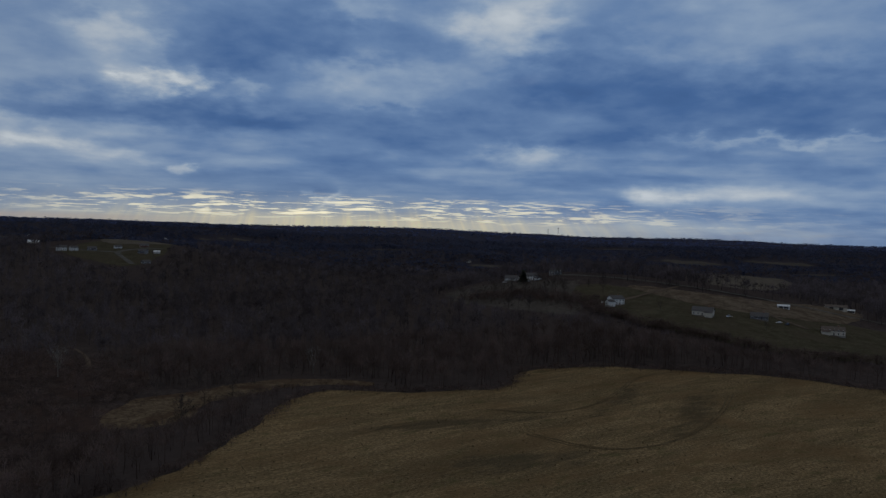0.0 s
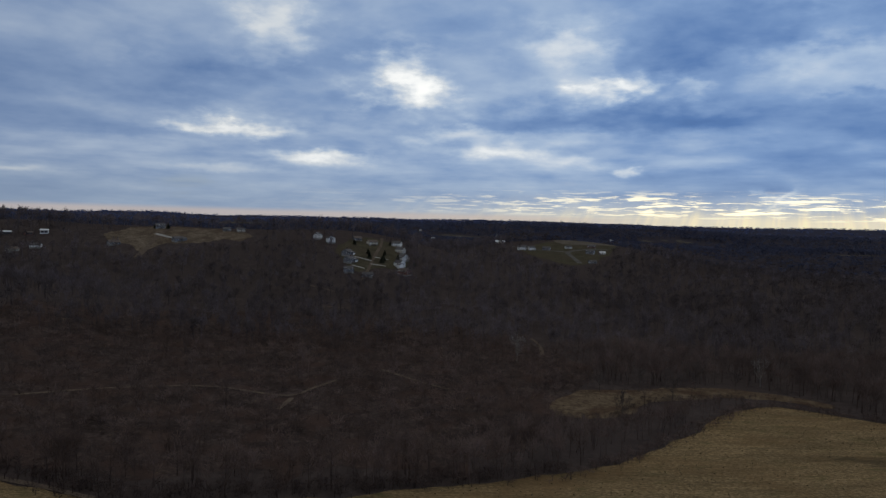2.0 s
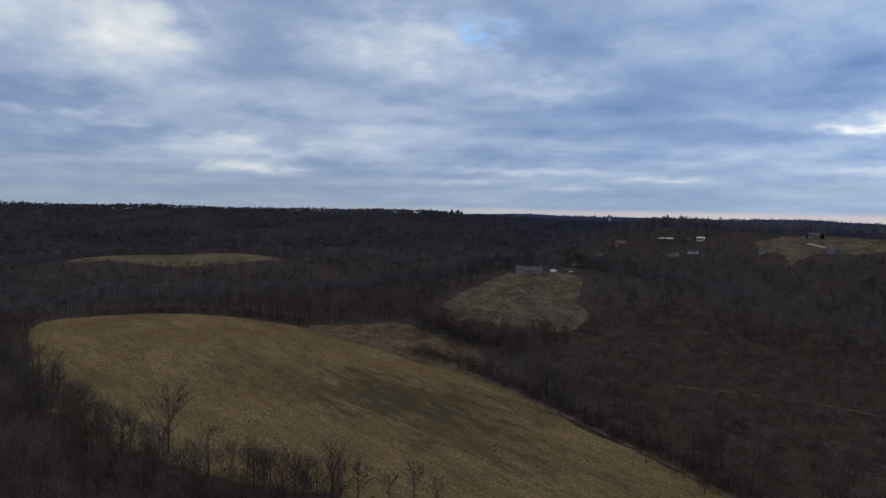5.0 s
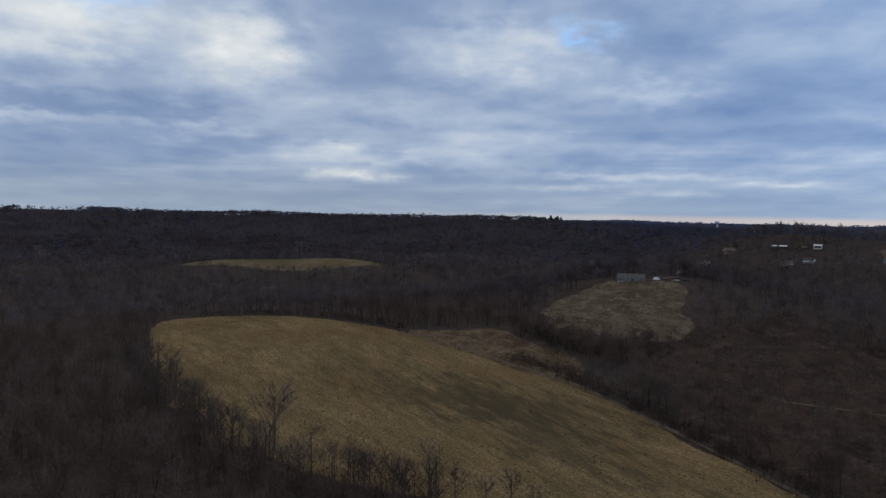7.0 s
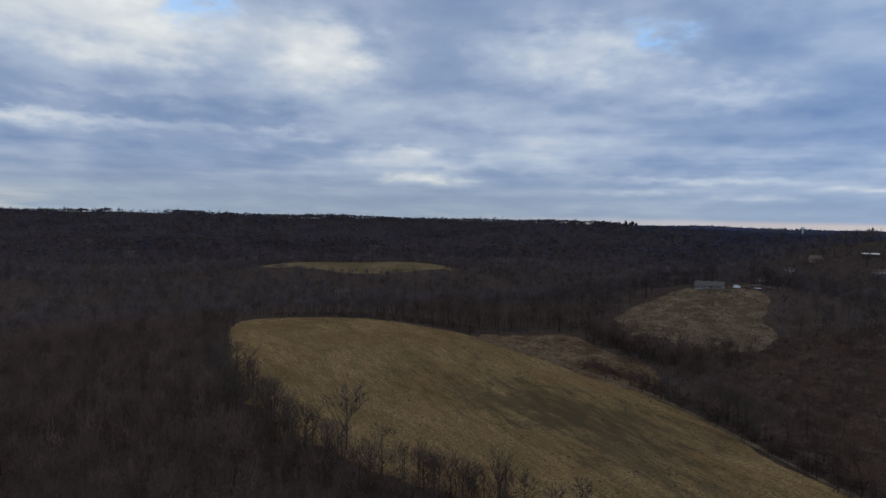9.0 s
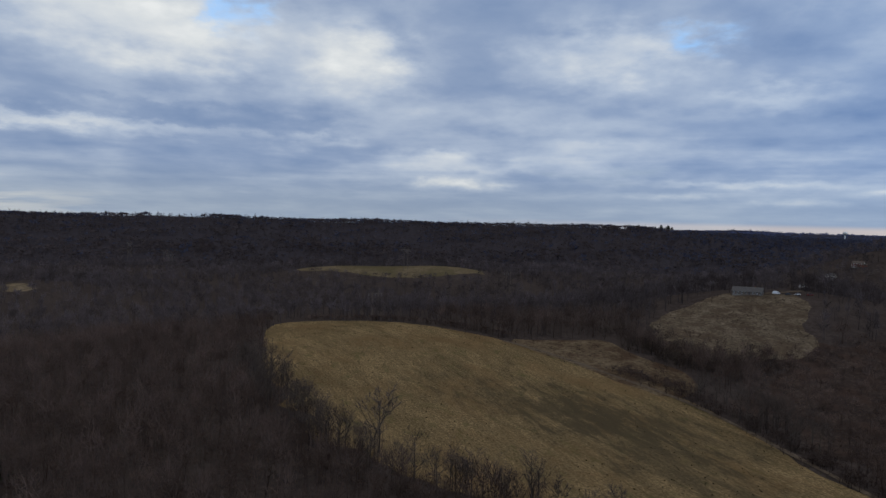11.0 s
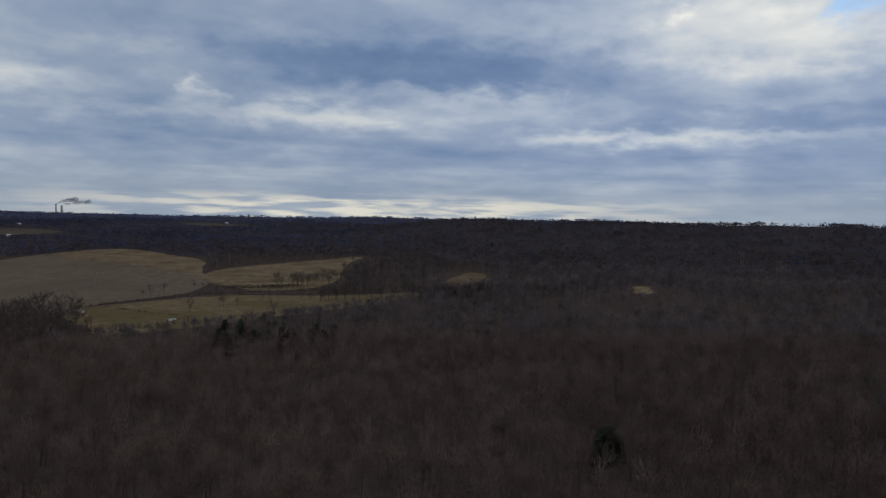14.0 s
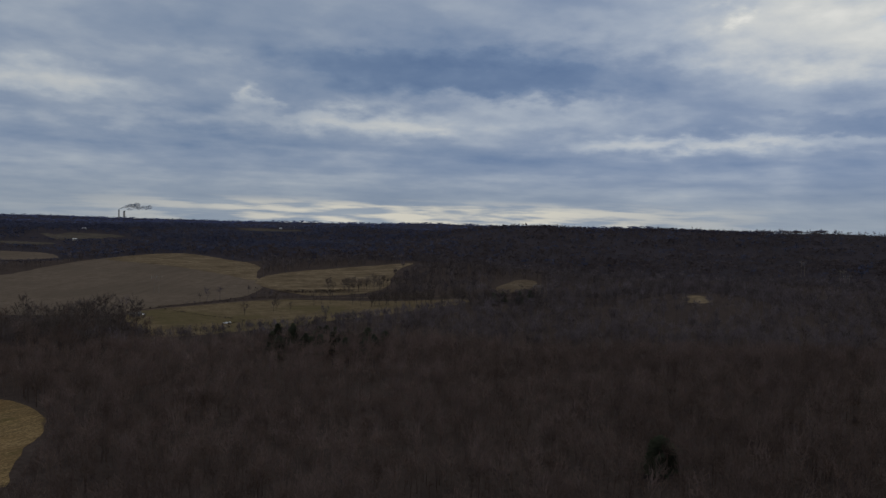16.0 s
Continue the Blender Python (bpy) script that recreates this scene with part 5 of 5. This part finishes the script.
VILLAGE_HOUSES = [(-506, 523, 80, 12, 10, 2, "white", "shingle", "white two-storey house at the top of the village", None), (-489, 523, 105, 12, 10, 2, "white", "shingle", "white two-storey house with dark windows", None),
                  (-456, 511, 60, 13, 10, 1.6, "grey", "shingle", "grey house with a dark roof beside the street", (5, 6, 6)), (-444, 501, 55, 13, 10, 1.6, "grey", "shingle", "dark grey house beside the village street", (5, 6, 6)),
                  (-430, 484, 10, 11, 9, 1.6, "grey", "shingle", "pale grey house at the foot of the street", None), (-418, 548, -55, 13, 10, 1.6, "white", "shingle", "white house facing the village street", (4, 6, 6)),
                  (-409, 531, -50, 12, 9, 2, "white", "shingle", "white two-storey house with a white gable end", (5, 6, 6)), (-395, 520, -40, 14, 11, 1.5, "brick", "shingle_brown", "red brick house at the end of the lawns", None),
                  (-460, 552, 30, 13, 9, 1, "cream", "shingle_brown", "low brown-roofed house near the crest", None), (-446, 574, -20, 12, 9, 1.6, "white", "shingle", "white house behind the crest of the village", None),
                  (-412, 489, -10, 12, 8, 1, "grey", "shingle", "grey garage house at the foot of the street", None), (-476, 548, 15, 11, 8, 1, "grey", "shingle_brown", "small grey house among the village lawns", None),
                  (-432, 562, -30, 11, 9, 1.6, "cream", "shingle", "cream house beside the upper street", None)]
for hx, hy, ht, hw, hd, hs, ha, hb, hl, wg in VILLAGE_HOUSES:
    house(hx, hy, ht, hw, hd, hs, ha, hb, hl, wg, wg is not None, chimney=hs > 1.5, group="houses of the hilltop village")
house(-658, 450, 0, 13, 9, 1.5, "grey", "shingle", "dark-roofed house on the crest of the ridge field")
house(-606, 434, 30, 14, 9, 1, "grey", "shingle", "grey house with a white driveway on the ridge slope", (6, 6, 6))
house(-603, 490, -10, 10, 7, 1, "grey", "shingle", "low dark house at the end of the ridge field")
house(-590, 497, 10, 10, 8, 1, "cream", "shingle", "pale house at the end of the ridge field")
house(-642, 389, 20, 14, 9, 1, "grey", "shingle_brown", "brown-roofed house below the ridge field")
barn(-732, 331, 0, 14, 4.5, 2.0, "dark", "tin", "long open barn with a pale metal roof")
barn(-716, 347, 15, 7, 4.5, 2.0, "brick", "shingle_brown", "red barn beside the long barn")
barn(-712, 360, -5, 7, 5, 2.4, "white", "tin", "small white shed beside the barns", "shed", "shed")
house(-756, 290, 10, 15, 10, 1.6, "brick", "shingle_brown", "red brick house with a brown roof among trees", (6, 6, 6))
house(-745, 262, -20, 11, 9, 1.6, "cream", "shingle", "tall pale house in the trees")
house(-690, 320, 25, 13, 9, 1, "cream", "shingle_brown", "brown-roofed house among bare trees", None)
house(-684, 338, -15, 13, 9, 1, "white", "shingle", "low white house among bare trees", None)
house(-738, 236, 30, 10, 8, 1, "white", "shingle", "small white house beside the woods", None)
HAMLET = [(-440, 830, 0, 15, 9, 2, "white", "shingle", "large white house of the far hamlet"), (-428, 834, 20, 11, 9, 1.6, "white", "shingle", "white house with a steep roof in the hamlet"),
          (-515, 905, 0, 18, 10, 1, "cream", "tin", "pale-roofed hall beside the far houses"), (-392, 868, 15, 11, 8, 1, "white", "shingle", "small white house by the far road"),
          (-357, 857, -20, 13, 9, 1.6, "grey", "shingle", "dark house with pale gable by the far road"), (-345, 868, 0, 10, 6, 1, "white", "tin", "low white garage in the hamlet"),
          (-372, 896, 10, 14, 9, 1, "brick", "shingle", "dark roofed brick house in the hamlet"), (-412, 845, -10, 13, 9, 1, "grey", "shingle", "grey house by the far side road"),
          (-335, 812, 25, 12, 8, 1, "grey", "shingle", "dark house at the near end of the hamlet")]
for hx, hy, ht, hw, hd, hs, ha, hb, hl in HAMLET:
    house(hx, hy, ht, hw, hd, hs, ha, hb, hl, chimney=False, group="houses of the far hamlet")
barn(-78, -578, 10, 8, 5, 2.4, "wood", "shingle", "small farm shed beside the pasture track", "shed", "shed")
vehicle(-84, -584, 30, "car_white", "white pickup parked by the farm shed")
barn(-128, -1700, 0, 7, 5, 2.6, "white", "tin", "distant white farm building")
barn(-96, -1480, 20, 7, 5, 2.6, "cream", "tin", "distant pale farm building")
barn(-640, -1960, 0, 7, 5, 2.6, "white", "tin", "distant white farm in a side valley")
barn(-700, -2010, 30, 7, 5, 2.6, "cream", "tin", "distant pale barn in a side valley")
for k, (az, r) in enumerate(((31, 1500), (33, 1560), (35, 1480), (30, 1750), (27, 1600), (-2, 1300), (38, 1700), (36, 1800), (21, 1700))):
    hx, hy = polar(az, r)
    house(hx, hy, 40 * k, 13, 9, 1.5, ("white", "cream")[k % 2], "shingle", "small pale house far off among dark woods", chimney=False, group="scattered far houses")

# a stock trough in the pasture
trough = new("stock_trough")
trough.matrix_basis = pose(-132, -521, float(ground_z(-132, -521)) + 0.24, 0, 0, 20)
bm = bmesh.new()
box(bm, -2.6, 2.6, -1.0, 1.0, 0, 0.9)
bmesh.ops.inset_region(bm, faces=[f for f in bm.faces if f.normal.z > 0.5 or f.calc_center_median().z > 0.85], thickness=0.12, depth=-0.3)
part("tank", bm, "tin", trough)
tagged(trough, "pale metal stock trough in the pasture", "trough")


# ---- poles, masts and chimneys ----
def tube(bm, p, q, r0, r1, sides=8):
    limb(bm, p, q, r0, r1, sides)


def pylon(x, y, turn, h, label="two-legged wooden power pylon above the woods"):
    ob = new("power_pylon")
    ob.matrix_basis = pose(x, y, float(ground_z(x, y)), 0, 0, math.degrees(math.atan2(-x, y)) + turn)
    for s in (-1, 1):
        bm = bmesh.new()
        tube(bm, (s * 2.2, 0, -1), (s * 2.2, 0, h), 0.26, 0.17)
        part("pole", bm, "wood", ob)
    box_part("crossarm", (-5, 5, -0.14, 0.14, h - 2.2, h - 1.9), "wood", ob)
    bm = bmesh.new()
    tube(bm, (-2.2, 0, h - 7), (2.2, 0, h - 2.3), 0.1, 0.1, 5)
    tube(bm, (2.2, 0, h - 7), (-2.2, 0, h - 2.3), 0.1, 0.1, 5)
    part("cross_brace", bm, "wood", ob)
    for s in (-4.6, 0, 4.6):
        bm = bmesh.new()
        tube(bm, (s, 0, h - 2.25), (s, 0, h - 3.6), 0.12, 0.12, 6)
        part("insulator", bm, "steel", ob)
    return tagged(ob, label, "pylon", "pylons of the power line")


for px_, py_, ph in ((-760, -161, 24), (-728, -48, 22), (-900, -522, 24), (-860, -492, 22), (-423, -533, 20), (-117, -727, 19), (-980, -626, 24), (-470, -120, 19)):
    pylon(px_, py_, 15, ph)


def mast(x, y, h, label):
    """A slim lattice mast with a broader head."""
    ob = new("radio_mast")
    ob.matrix_basis = pose(x, y, float(ground_z(x, y)))
    bm = bmesh.new()
    for k in range(3):
        a = k * 2.094
        tube(bm, (1.6 * math.cos(a), 1.6 * math.sin(a), -1), (0.9 * math.cos(a), 0.9 * math.sin(a), h), 0.35, 0.25, 5)
        for j in range(10):
            z0, z1 = h * j / 10, h * (j + 1) / 10
            b = a + 2.094
            tube(bm, (1.5 * math.cos(a), 1.5 * math.sin(a), z0), (1.3 * math.cos(b), 1.3 * math.sin(b), z1), 0.15, 0.15, 4)
    part("lattice", bm, "dark", ob)
    bm = bmesh.new()
    bmesh.ops.create_cone(bm, cap_ends=True, segments=10, radius1=2.4, radius2=2.4, depth=4, matrix=pose(0, 0, h - 1))
    part("antenna_head", bm, "dark", ob)
    return tagged(ob, label, "mast")


for maz, mh in ((-8.25, 44), (-9.03, 52)):
    mx, my = polar(maz, 3500)
    mast(mx, my, mh, "slim dark radio mast on the horizon")

wx_, wy_ = polar(69.9, 2100)
tower = new("water_tower")
tower.matrix_basis = pose(wx_, wy_, float(ground_z(wx_, wy_)))
bm = bmesh.new()
bmesh.ops.create_uvsphere(bm, u_segments=20, v_segments=12, radius=6, matrix=pose(0, 0, 24) @ Matrix.Diagonal((1, 1, 0.75, 1)))
part("tank", bm, "white", tower)
bm = bmesh.new()
tube(bm, (0, 0, -1), (0, 0, 22), 1.9, 1.3, 12)
part("column", bm, "white", tower)
tagged(tower, "white water tower on the wooded ridge", "water tower")


# ---- trees that stand apart ----
def spruce(name, x, y, h, label, group="", seed=0, broad=1.35):
    ob = new(name)
    ob.matrix_basis = pose(x, y, float(ground_z(x, y)), 0, 0, seed * 77.0) @ Matrix.Diagonal((h * broad, h * broad, h, 1))
    bm = bmesh.new()
    limb(bm, (0, 0, -0.02), (0, 0, 0.95), 0.016, 0.003, 6)
    part("trunk", bm, "dark", ob)
    t = spruce_blades(640, seed, 0.045)
    me = mesh_from("crown", t.reshape(-1, 3), np.arange(t.shape[0] * 3).reshape(-1, 3), M["dark_needles"], False)
    new("crown", me).parent = ob
    return tagged(ob, label, "tree", group)


spruce("evergreen_tree", -150, -134, 10, "lone dark green evergreen among bare trees", seed=3, broad=2.4)
spruce("evergreen_tree", 66, 584, 11, "dark evergreen beside a white house", seed=5)
for k in range(24):
    az, r = 154.0 + 0.36 * k + rng.uniform(-0.4, 0.4), 385 + rng.uniform(0, 60)
    ex, ey = polar(az, r)
    spruce("evergreen_tree", ex, ey, rng.uniform(10.5, 13.5), "dark evergreen of a grove in the bare woods", "evergreen grove", 10 + k)
for k, (ex, ey, eh) in enumerate(((-381, -545, 12), (-407, -540, 13), (-421, -542, 13), (-400, -556, 11))):
    spruce("evergreen_tree", ex, ey, eh, "dark evergreen beside the knoll", "evergreens by the knoll", 40 + k)
for k in range(14):
    az, r = 84.6 - 0.24 * k + rng.uniform(-0.1, 0.1), 2050 + rng.uniform(-60, 60)
    ex, ey = polar(az, r)
    spruce("evergreen_tree", ex, ey, rng.uniform(17, 25), "dark evergreen on the skyline of the wooded ridge", "skyline evergreens", 60 + k)
for k in range(12):
    hx, hy = [(-440, 522), (-447, 528), (-436, 540), (-426, 523), (-428, 528), (-470, 535), (-452, 568), (-420, 540), (-462, 515), (-404, 545), (-650, 452), (-664, 446)][k]
    spruce("yard_evergreen", hx + 2, hy, rng.uniform(4, 6.5), "small dark evergreen in a village yard", "yard evergreens", 80 + k)

FINE = [bare_tree(200 + k, 14.0, 15, 420, 0.30, twig_w=0.0062) for k in range(4)]
tree_labels = ("lone bare tree in the pasture", "bare tree in a row along the pasture", "bare tree of a hedgerow", "bare tree with a wide crown")


def lone(x, y, h, label, k, group="", meshes=None, name="bare_tree"):
    t = tree_thing(name, meshes or FINE[k % 4], label, group)
    t.matrix_basis = pose(x, y, float(ground_z(x, y)), 0, 0, k * 71.0) @ Matrix.Scale(h / 14.0, 4)
    return t


PALE = bare_tree(301, 14.0, 14, 420, 0.40, ("pale_bark", "pale_bark"), twig_w=0.004)
for k, (lx, ly, lh) in enumerate(((-180, 338, 13), (-62, 352, 12), (-128, -60, 9))):
    lone(lx, ly, lh, "pale white-barked bare tree standing out in dark woods", k, "", PALE, "pale_tree")
# the big tree on the field's edge
lone(-192, -47, 17.5, "tall dark bare tree on the edge of the hay field", 1)
# tall crowns before the tilled field
for k in range(34):
    az, r = rng.uniform(172, 187), rng.uniform(430, 545)
    lx, ly = polar(az, r)
    lone(lx, ly, rng.uniform(18, 23), "large bare tree with a dense rounded crown before the fields", k, "tall trees before the fields")
ta = np.concatenate([rng.uniform(174, 188, 150), rng.normal(172.3, 1.0, 36)])
tr = rng.uniform(420, 560, 186)
tx_, ty_ = polar(ta, tr)
woods("tall_wood", tx_, ty_, np.where(np.arange(186) < 150, rng.uniform(14, 19.5, 186), rng.uniform(7, 14, 186)), T_NEAR, M["twigs"], "dense rounded bare crowns of a tall wood before the fields", widen=1.25)
# trees and hedges of the pasture
for k, (lx, ly, lh) in enumerate(((-155, -560, 11), (-183, -575, 9), (-188, -582, 10), (-196, -572, 8), (-205, -640, 10), (-231, -610, 11), (-240, -615, 10), (-247, -612, 11))):
    lone(lx, ly, lh, "lone bare tree in the green pasture", k, "pasture trees")
for k in range(46):
    s = k / 45
    lx, ly = -262 - 135 * s + rng.normal(0, 3), -585 + 22 * s + rng.normal(0, 5)
    lone(lx, ly, rng.uniform(9, 15), "slender bare tree in a row along the pasture", k, "row of trees along the pasture")
for k in range(24):
    s = k / 23
    lx, ly = -282 - 70 * s + rng.normal(0, 4), -690 - 6 * s + rng.normal(0, 6)
    lone(lx, ly, rng.uniform(10, 16), "bare tree at the foot of the stubble field", k, "trees below the stubble field")


def hedge(name, pts, width, h, label, mat="thicket"):
    pts = np.array(pts, float)
    seg = np.hypot(*(pts[1:] - pts[:-1]).T)
    n = int(seg.sum() * width / 3.2)
    pick = rng.choice(len(seg), n, p=seg / seg.sum())
    s = rng.random(n)[:, None]
    q = pts[pick] * (1 - s) + pts[pick + 1] * s + rng.normal(0, width / 3, (n, 2))
    return woods(name, q[:, 0], q[:, 1], rng.uniform(0.5, 1.2, n) * h, T_BUSH, M[mat], label, "hedge", 1.2)


def clumps(name, pts, gap, low, high, mat, label, seed_keep=1.0):
    """Clumps of weeds and brush strewn over an outline."""
    p = rounded(pts)
    lo, hi = p.min(0), p.max(0)
    n = int(np.prod(hi - lo) / gap ** 2)
    x, y = rng.uniform(lo[0], hi[0], n), rng.uniform(lo[1], hi[1], n)
    k = inside(x, y, p) & (rng.random(n) < np.clip(0.5 + 0.6 * wobble(x, y, 11.0, 1.0), 0.05, 1))
    return woods(name, x[k], y[k], rng.uniform(low, high, k.sum()), T_BUSH, M[mat], label, "brush", 1.3)


clumps("weed_clumps", BRUSH, 2.4, 0.5, 1.6, "brush", "reddish brown dead weeds beside the hay field")
clumps("pale_weed_clumps", BRUSH, 4.0, 0.4, 1.0, "tuft", "pale dead grass clumps beside the hay field")
clumps("meadow_clumps", MEADOW, 2.1, 0.5, 1.8, "brush", "brown weed clumps in the hillside meadow")
clumps("meadow_tufts", MEADOW, 4.0, 0.4, 1.0, "tuft", "pale grass clumps in the hillside meadow")
clumps("valley_clumps", VALLEYMEADOW, 3.0, 0.4, 1.5, "brush", "brown weed clumps in the valley meadow")
ux, uy = scatter(95, 300, 5.4, 78, 190)
keep = ~open_ground(ux, uy, 0.5)
woods("understory", ux[keep], uy[keep], rng.uniform(2.0, 5.5, keep.sum()), T_BUSH, M["twigs"], "bare undergrowth and saplings below the woods", "brush", 0.8)
ux, uy = scatter(95, 270, 4.4, 84, 135)
keep = ~open_ground(ux, uy, 3.0)
woods("wood_edge_thicket", ux[keep], uy[keep], rng.uniform(2.5, 6.5, keep.sum()), T_BUSH, M["twigs"], "tangled bare thicket along the wood's edge by the hay field", "brush", 0.8)
hedge("hedge", [(-66, -600), (-110, -628), (-205, -676), (-240, -665)], 4, 2.6, "dark hedge between the pasture and the tilled field")
hedge("hedge", [(-103, -618), (-120, -575), (-150, -530), (-110, -500)], 3, 2.0, "dark hedge crossing the pasture")
hedge("hedge", [(-232, -712), (-262, -700), (-300, -690)], 14, 3.5, "dark bramble thicket below the stubble field")
hedge("hedge", [(-150, -528), (-235, -560), (-300, -590)], 2.5, 1.6, "thin hedge along the pasture")
hedge("field_edge_brush", [tuple(p) for p in HAY[:13]], 7, 3.0, "dark brush along the edge of the hay field", "twigs")
hedge("wood_edge_brush", [(px_ * 1.035, py_ * 1.035) for px_, py_ in HAY[22:26]], 4, 5.0, "bare brush at the foot of the woods behind the hay field", "twigs")
hedge("field_edge_brush", [(px_ * 1.035, py_ * 1.035) for px_, py_ in HAY[12:21]], 12, 4.0, "dark brush along the lower edge of the hay field", "brush")
sp = np.array([(-240, -104), (-195, -70), (-166, -40), (-158, -6)], float)
sk = rng.uniform(0, 2.99, 95)
si = sk.astype(int)
sq = sp[si] + (sp[si + 1] - sp[si]) * (sk - si)[:, None] + rng.normal(0, 4.5, (95, 2))
woods("wood_edge_saplings", sq[:, 0], sq[:, 1], rng.uniform(5, 10, 95), T_NEAR, M["twigs"], "bare saplings at the near corner of the hay field", "saplings", 1.3)
sk = rng.uniform(0, 2.99, 190)
si = sk.astype(int)
sq = sp[si] * 1.02 + (sp[si + 1] - sp[si]) * (sk - si)[:, None] + rng.normal(0, 5.0, (190, 2))
woods("corner_brush", sq[:, 0], sq[:, 1], rng.uniform(1.5, 3.6, 190), T_SHRUB, M["twigs"], "low bare brush below the saplings at the field's corner", "brush", 1.2)
for k, (lx, ly, lh) in enumerate(((-166, 2, 9.0), (-163, 9, 8.0), (-165, 15, 9.5), (-168, -10, 8.5), (-162, 20, 7.0), (-170, -20, 9.0))):
    lone(lx, ly, lh, "slender bare tree at the near corner of the hay field", k, "trees at the field's near corner")
hedge("meadow_brush", [MEADOW[0], MEADOW[-1], MEADOW[-2], MEADOW[-3]], 26, 5.0, "grey brush and saplings at the foot of the meadow")
hedge("meadow_hedge", [VALLEYMEADOW[-1], VALLEYMEADOW[-2], VALLEYMEADOW[-3], VALLEYMEADOW[-4], VALLEYMEADOW[-5]], 8, 2.2, "dark brush on the near side of the valley meadow")
for k, i in enumerate((2, 3, 4, 5, 13, 11)):
    lone(VALLEYMEADOW[i][0] * 0.985, VALLEYMEADOW[i][1] * 0.985, 8.5 + k % 3 * 2, "bare tree standing in the valley meadow", k, "valley meadow trees")
hedge("yard_brush", [(20, 570), (60, 545), (95, 505), (105, 480)], 20, 5.0, "dark brush on the rough ground below the houses", "twigs")
hedge("lawn_edge_brush", [LAWN[-1], LAWN[-2], LAWN[-3], LAWN[-4], LAWN[-5]], 9, 6.0, "uneven dark brush along the foot of the lawns", "twigs")
clumps("rough_clumps", ROUGH, 4.0, 0.6, 2.5, "brush", "brown brush on the rough ground by the hill houses")
for k in range(26):
    s = k / 25
    lx, ly = 20 + 75 * s + rng.normal(0, 14), 575 - 60 * s + rng.normal(0, 18)
    lone(lx, ly, rng.uniform(8, 13), "bare yard tree below the hill houses", k, "yard trees on the hill")
for k, (bx_, by_) in enumerate(((142, 466), (196, 432), (60, 575), (84, 570), (110, 540))):
    lone(bx_, by_, 6.0, "small round bare shrub tree on the lawn", k, "lawn trees")

# ---- the far power station ----
for k, (saz, sh, sr) in enumerate(((173.45, 46, 3.0), (173.1, 38, 4.6))):
    sx_, sy_ = polar(saz, 4300)
    st = new("smokestack")
    st.matrix_basis = pose(sx_, sy_, float(ground_z(sx_, sy_)))
    bm = bmesh.new()
    tube(bm, (0, 0, -2), (0, 0, sh), sr * 1.3, sr, 16)
    part("shaft", bm, "concrete", st)
    bm = bmesh.new()
    tube(bm, (0, 0, sh - 4), (0, 0, sh + 0.5), sr * 1.08, sr * 1.08, 16)
    part("rim", bm, "dark", st)
    tagged(st, "tall concrete smokestack on the horizon", "smokestack")

    top = Vector((sx_, sy_, float(ground_z(sx_, sy_)) + sh))
    r = random.Random(k)
    bm = bmesh.new()
    for j in range(16):
        t = j / 15
        c = top + Vector((-(4 + 92 * t) * (1 if k == 0 else 1.4), 0, 4 + 24 * t ** 0.6 + r.uniform(-3, 3)))
        bmesh.ops.create_icosphere(bm, subdivisions=2, radius=3.5 + 9 * t * r.uniform(0.7, 1.2), matrix=Matrix.Translation(c))
    for v in bm.verts:
        v.co += Vector((noise.noise(v.co * 0.12), noise.noise(v.co * 0.12 + Vector((9, 0, 0))), noise.noise(v.co * 0.12 + Vector((0, 9, 0))))) * 5
    me = bpy.data.meshes.new("smoke_plume")
    bm.to_mesh(me)
    bm.free()
    me.materials.append(M["smoke"])
    tagged(new("smoke_plume", me), "thin grey smoke plume drifting from a smokestack", "smoke")
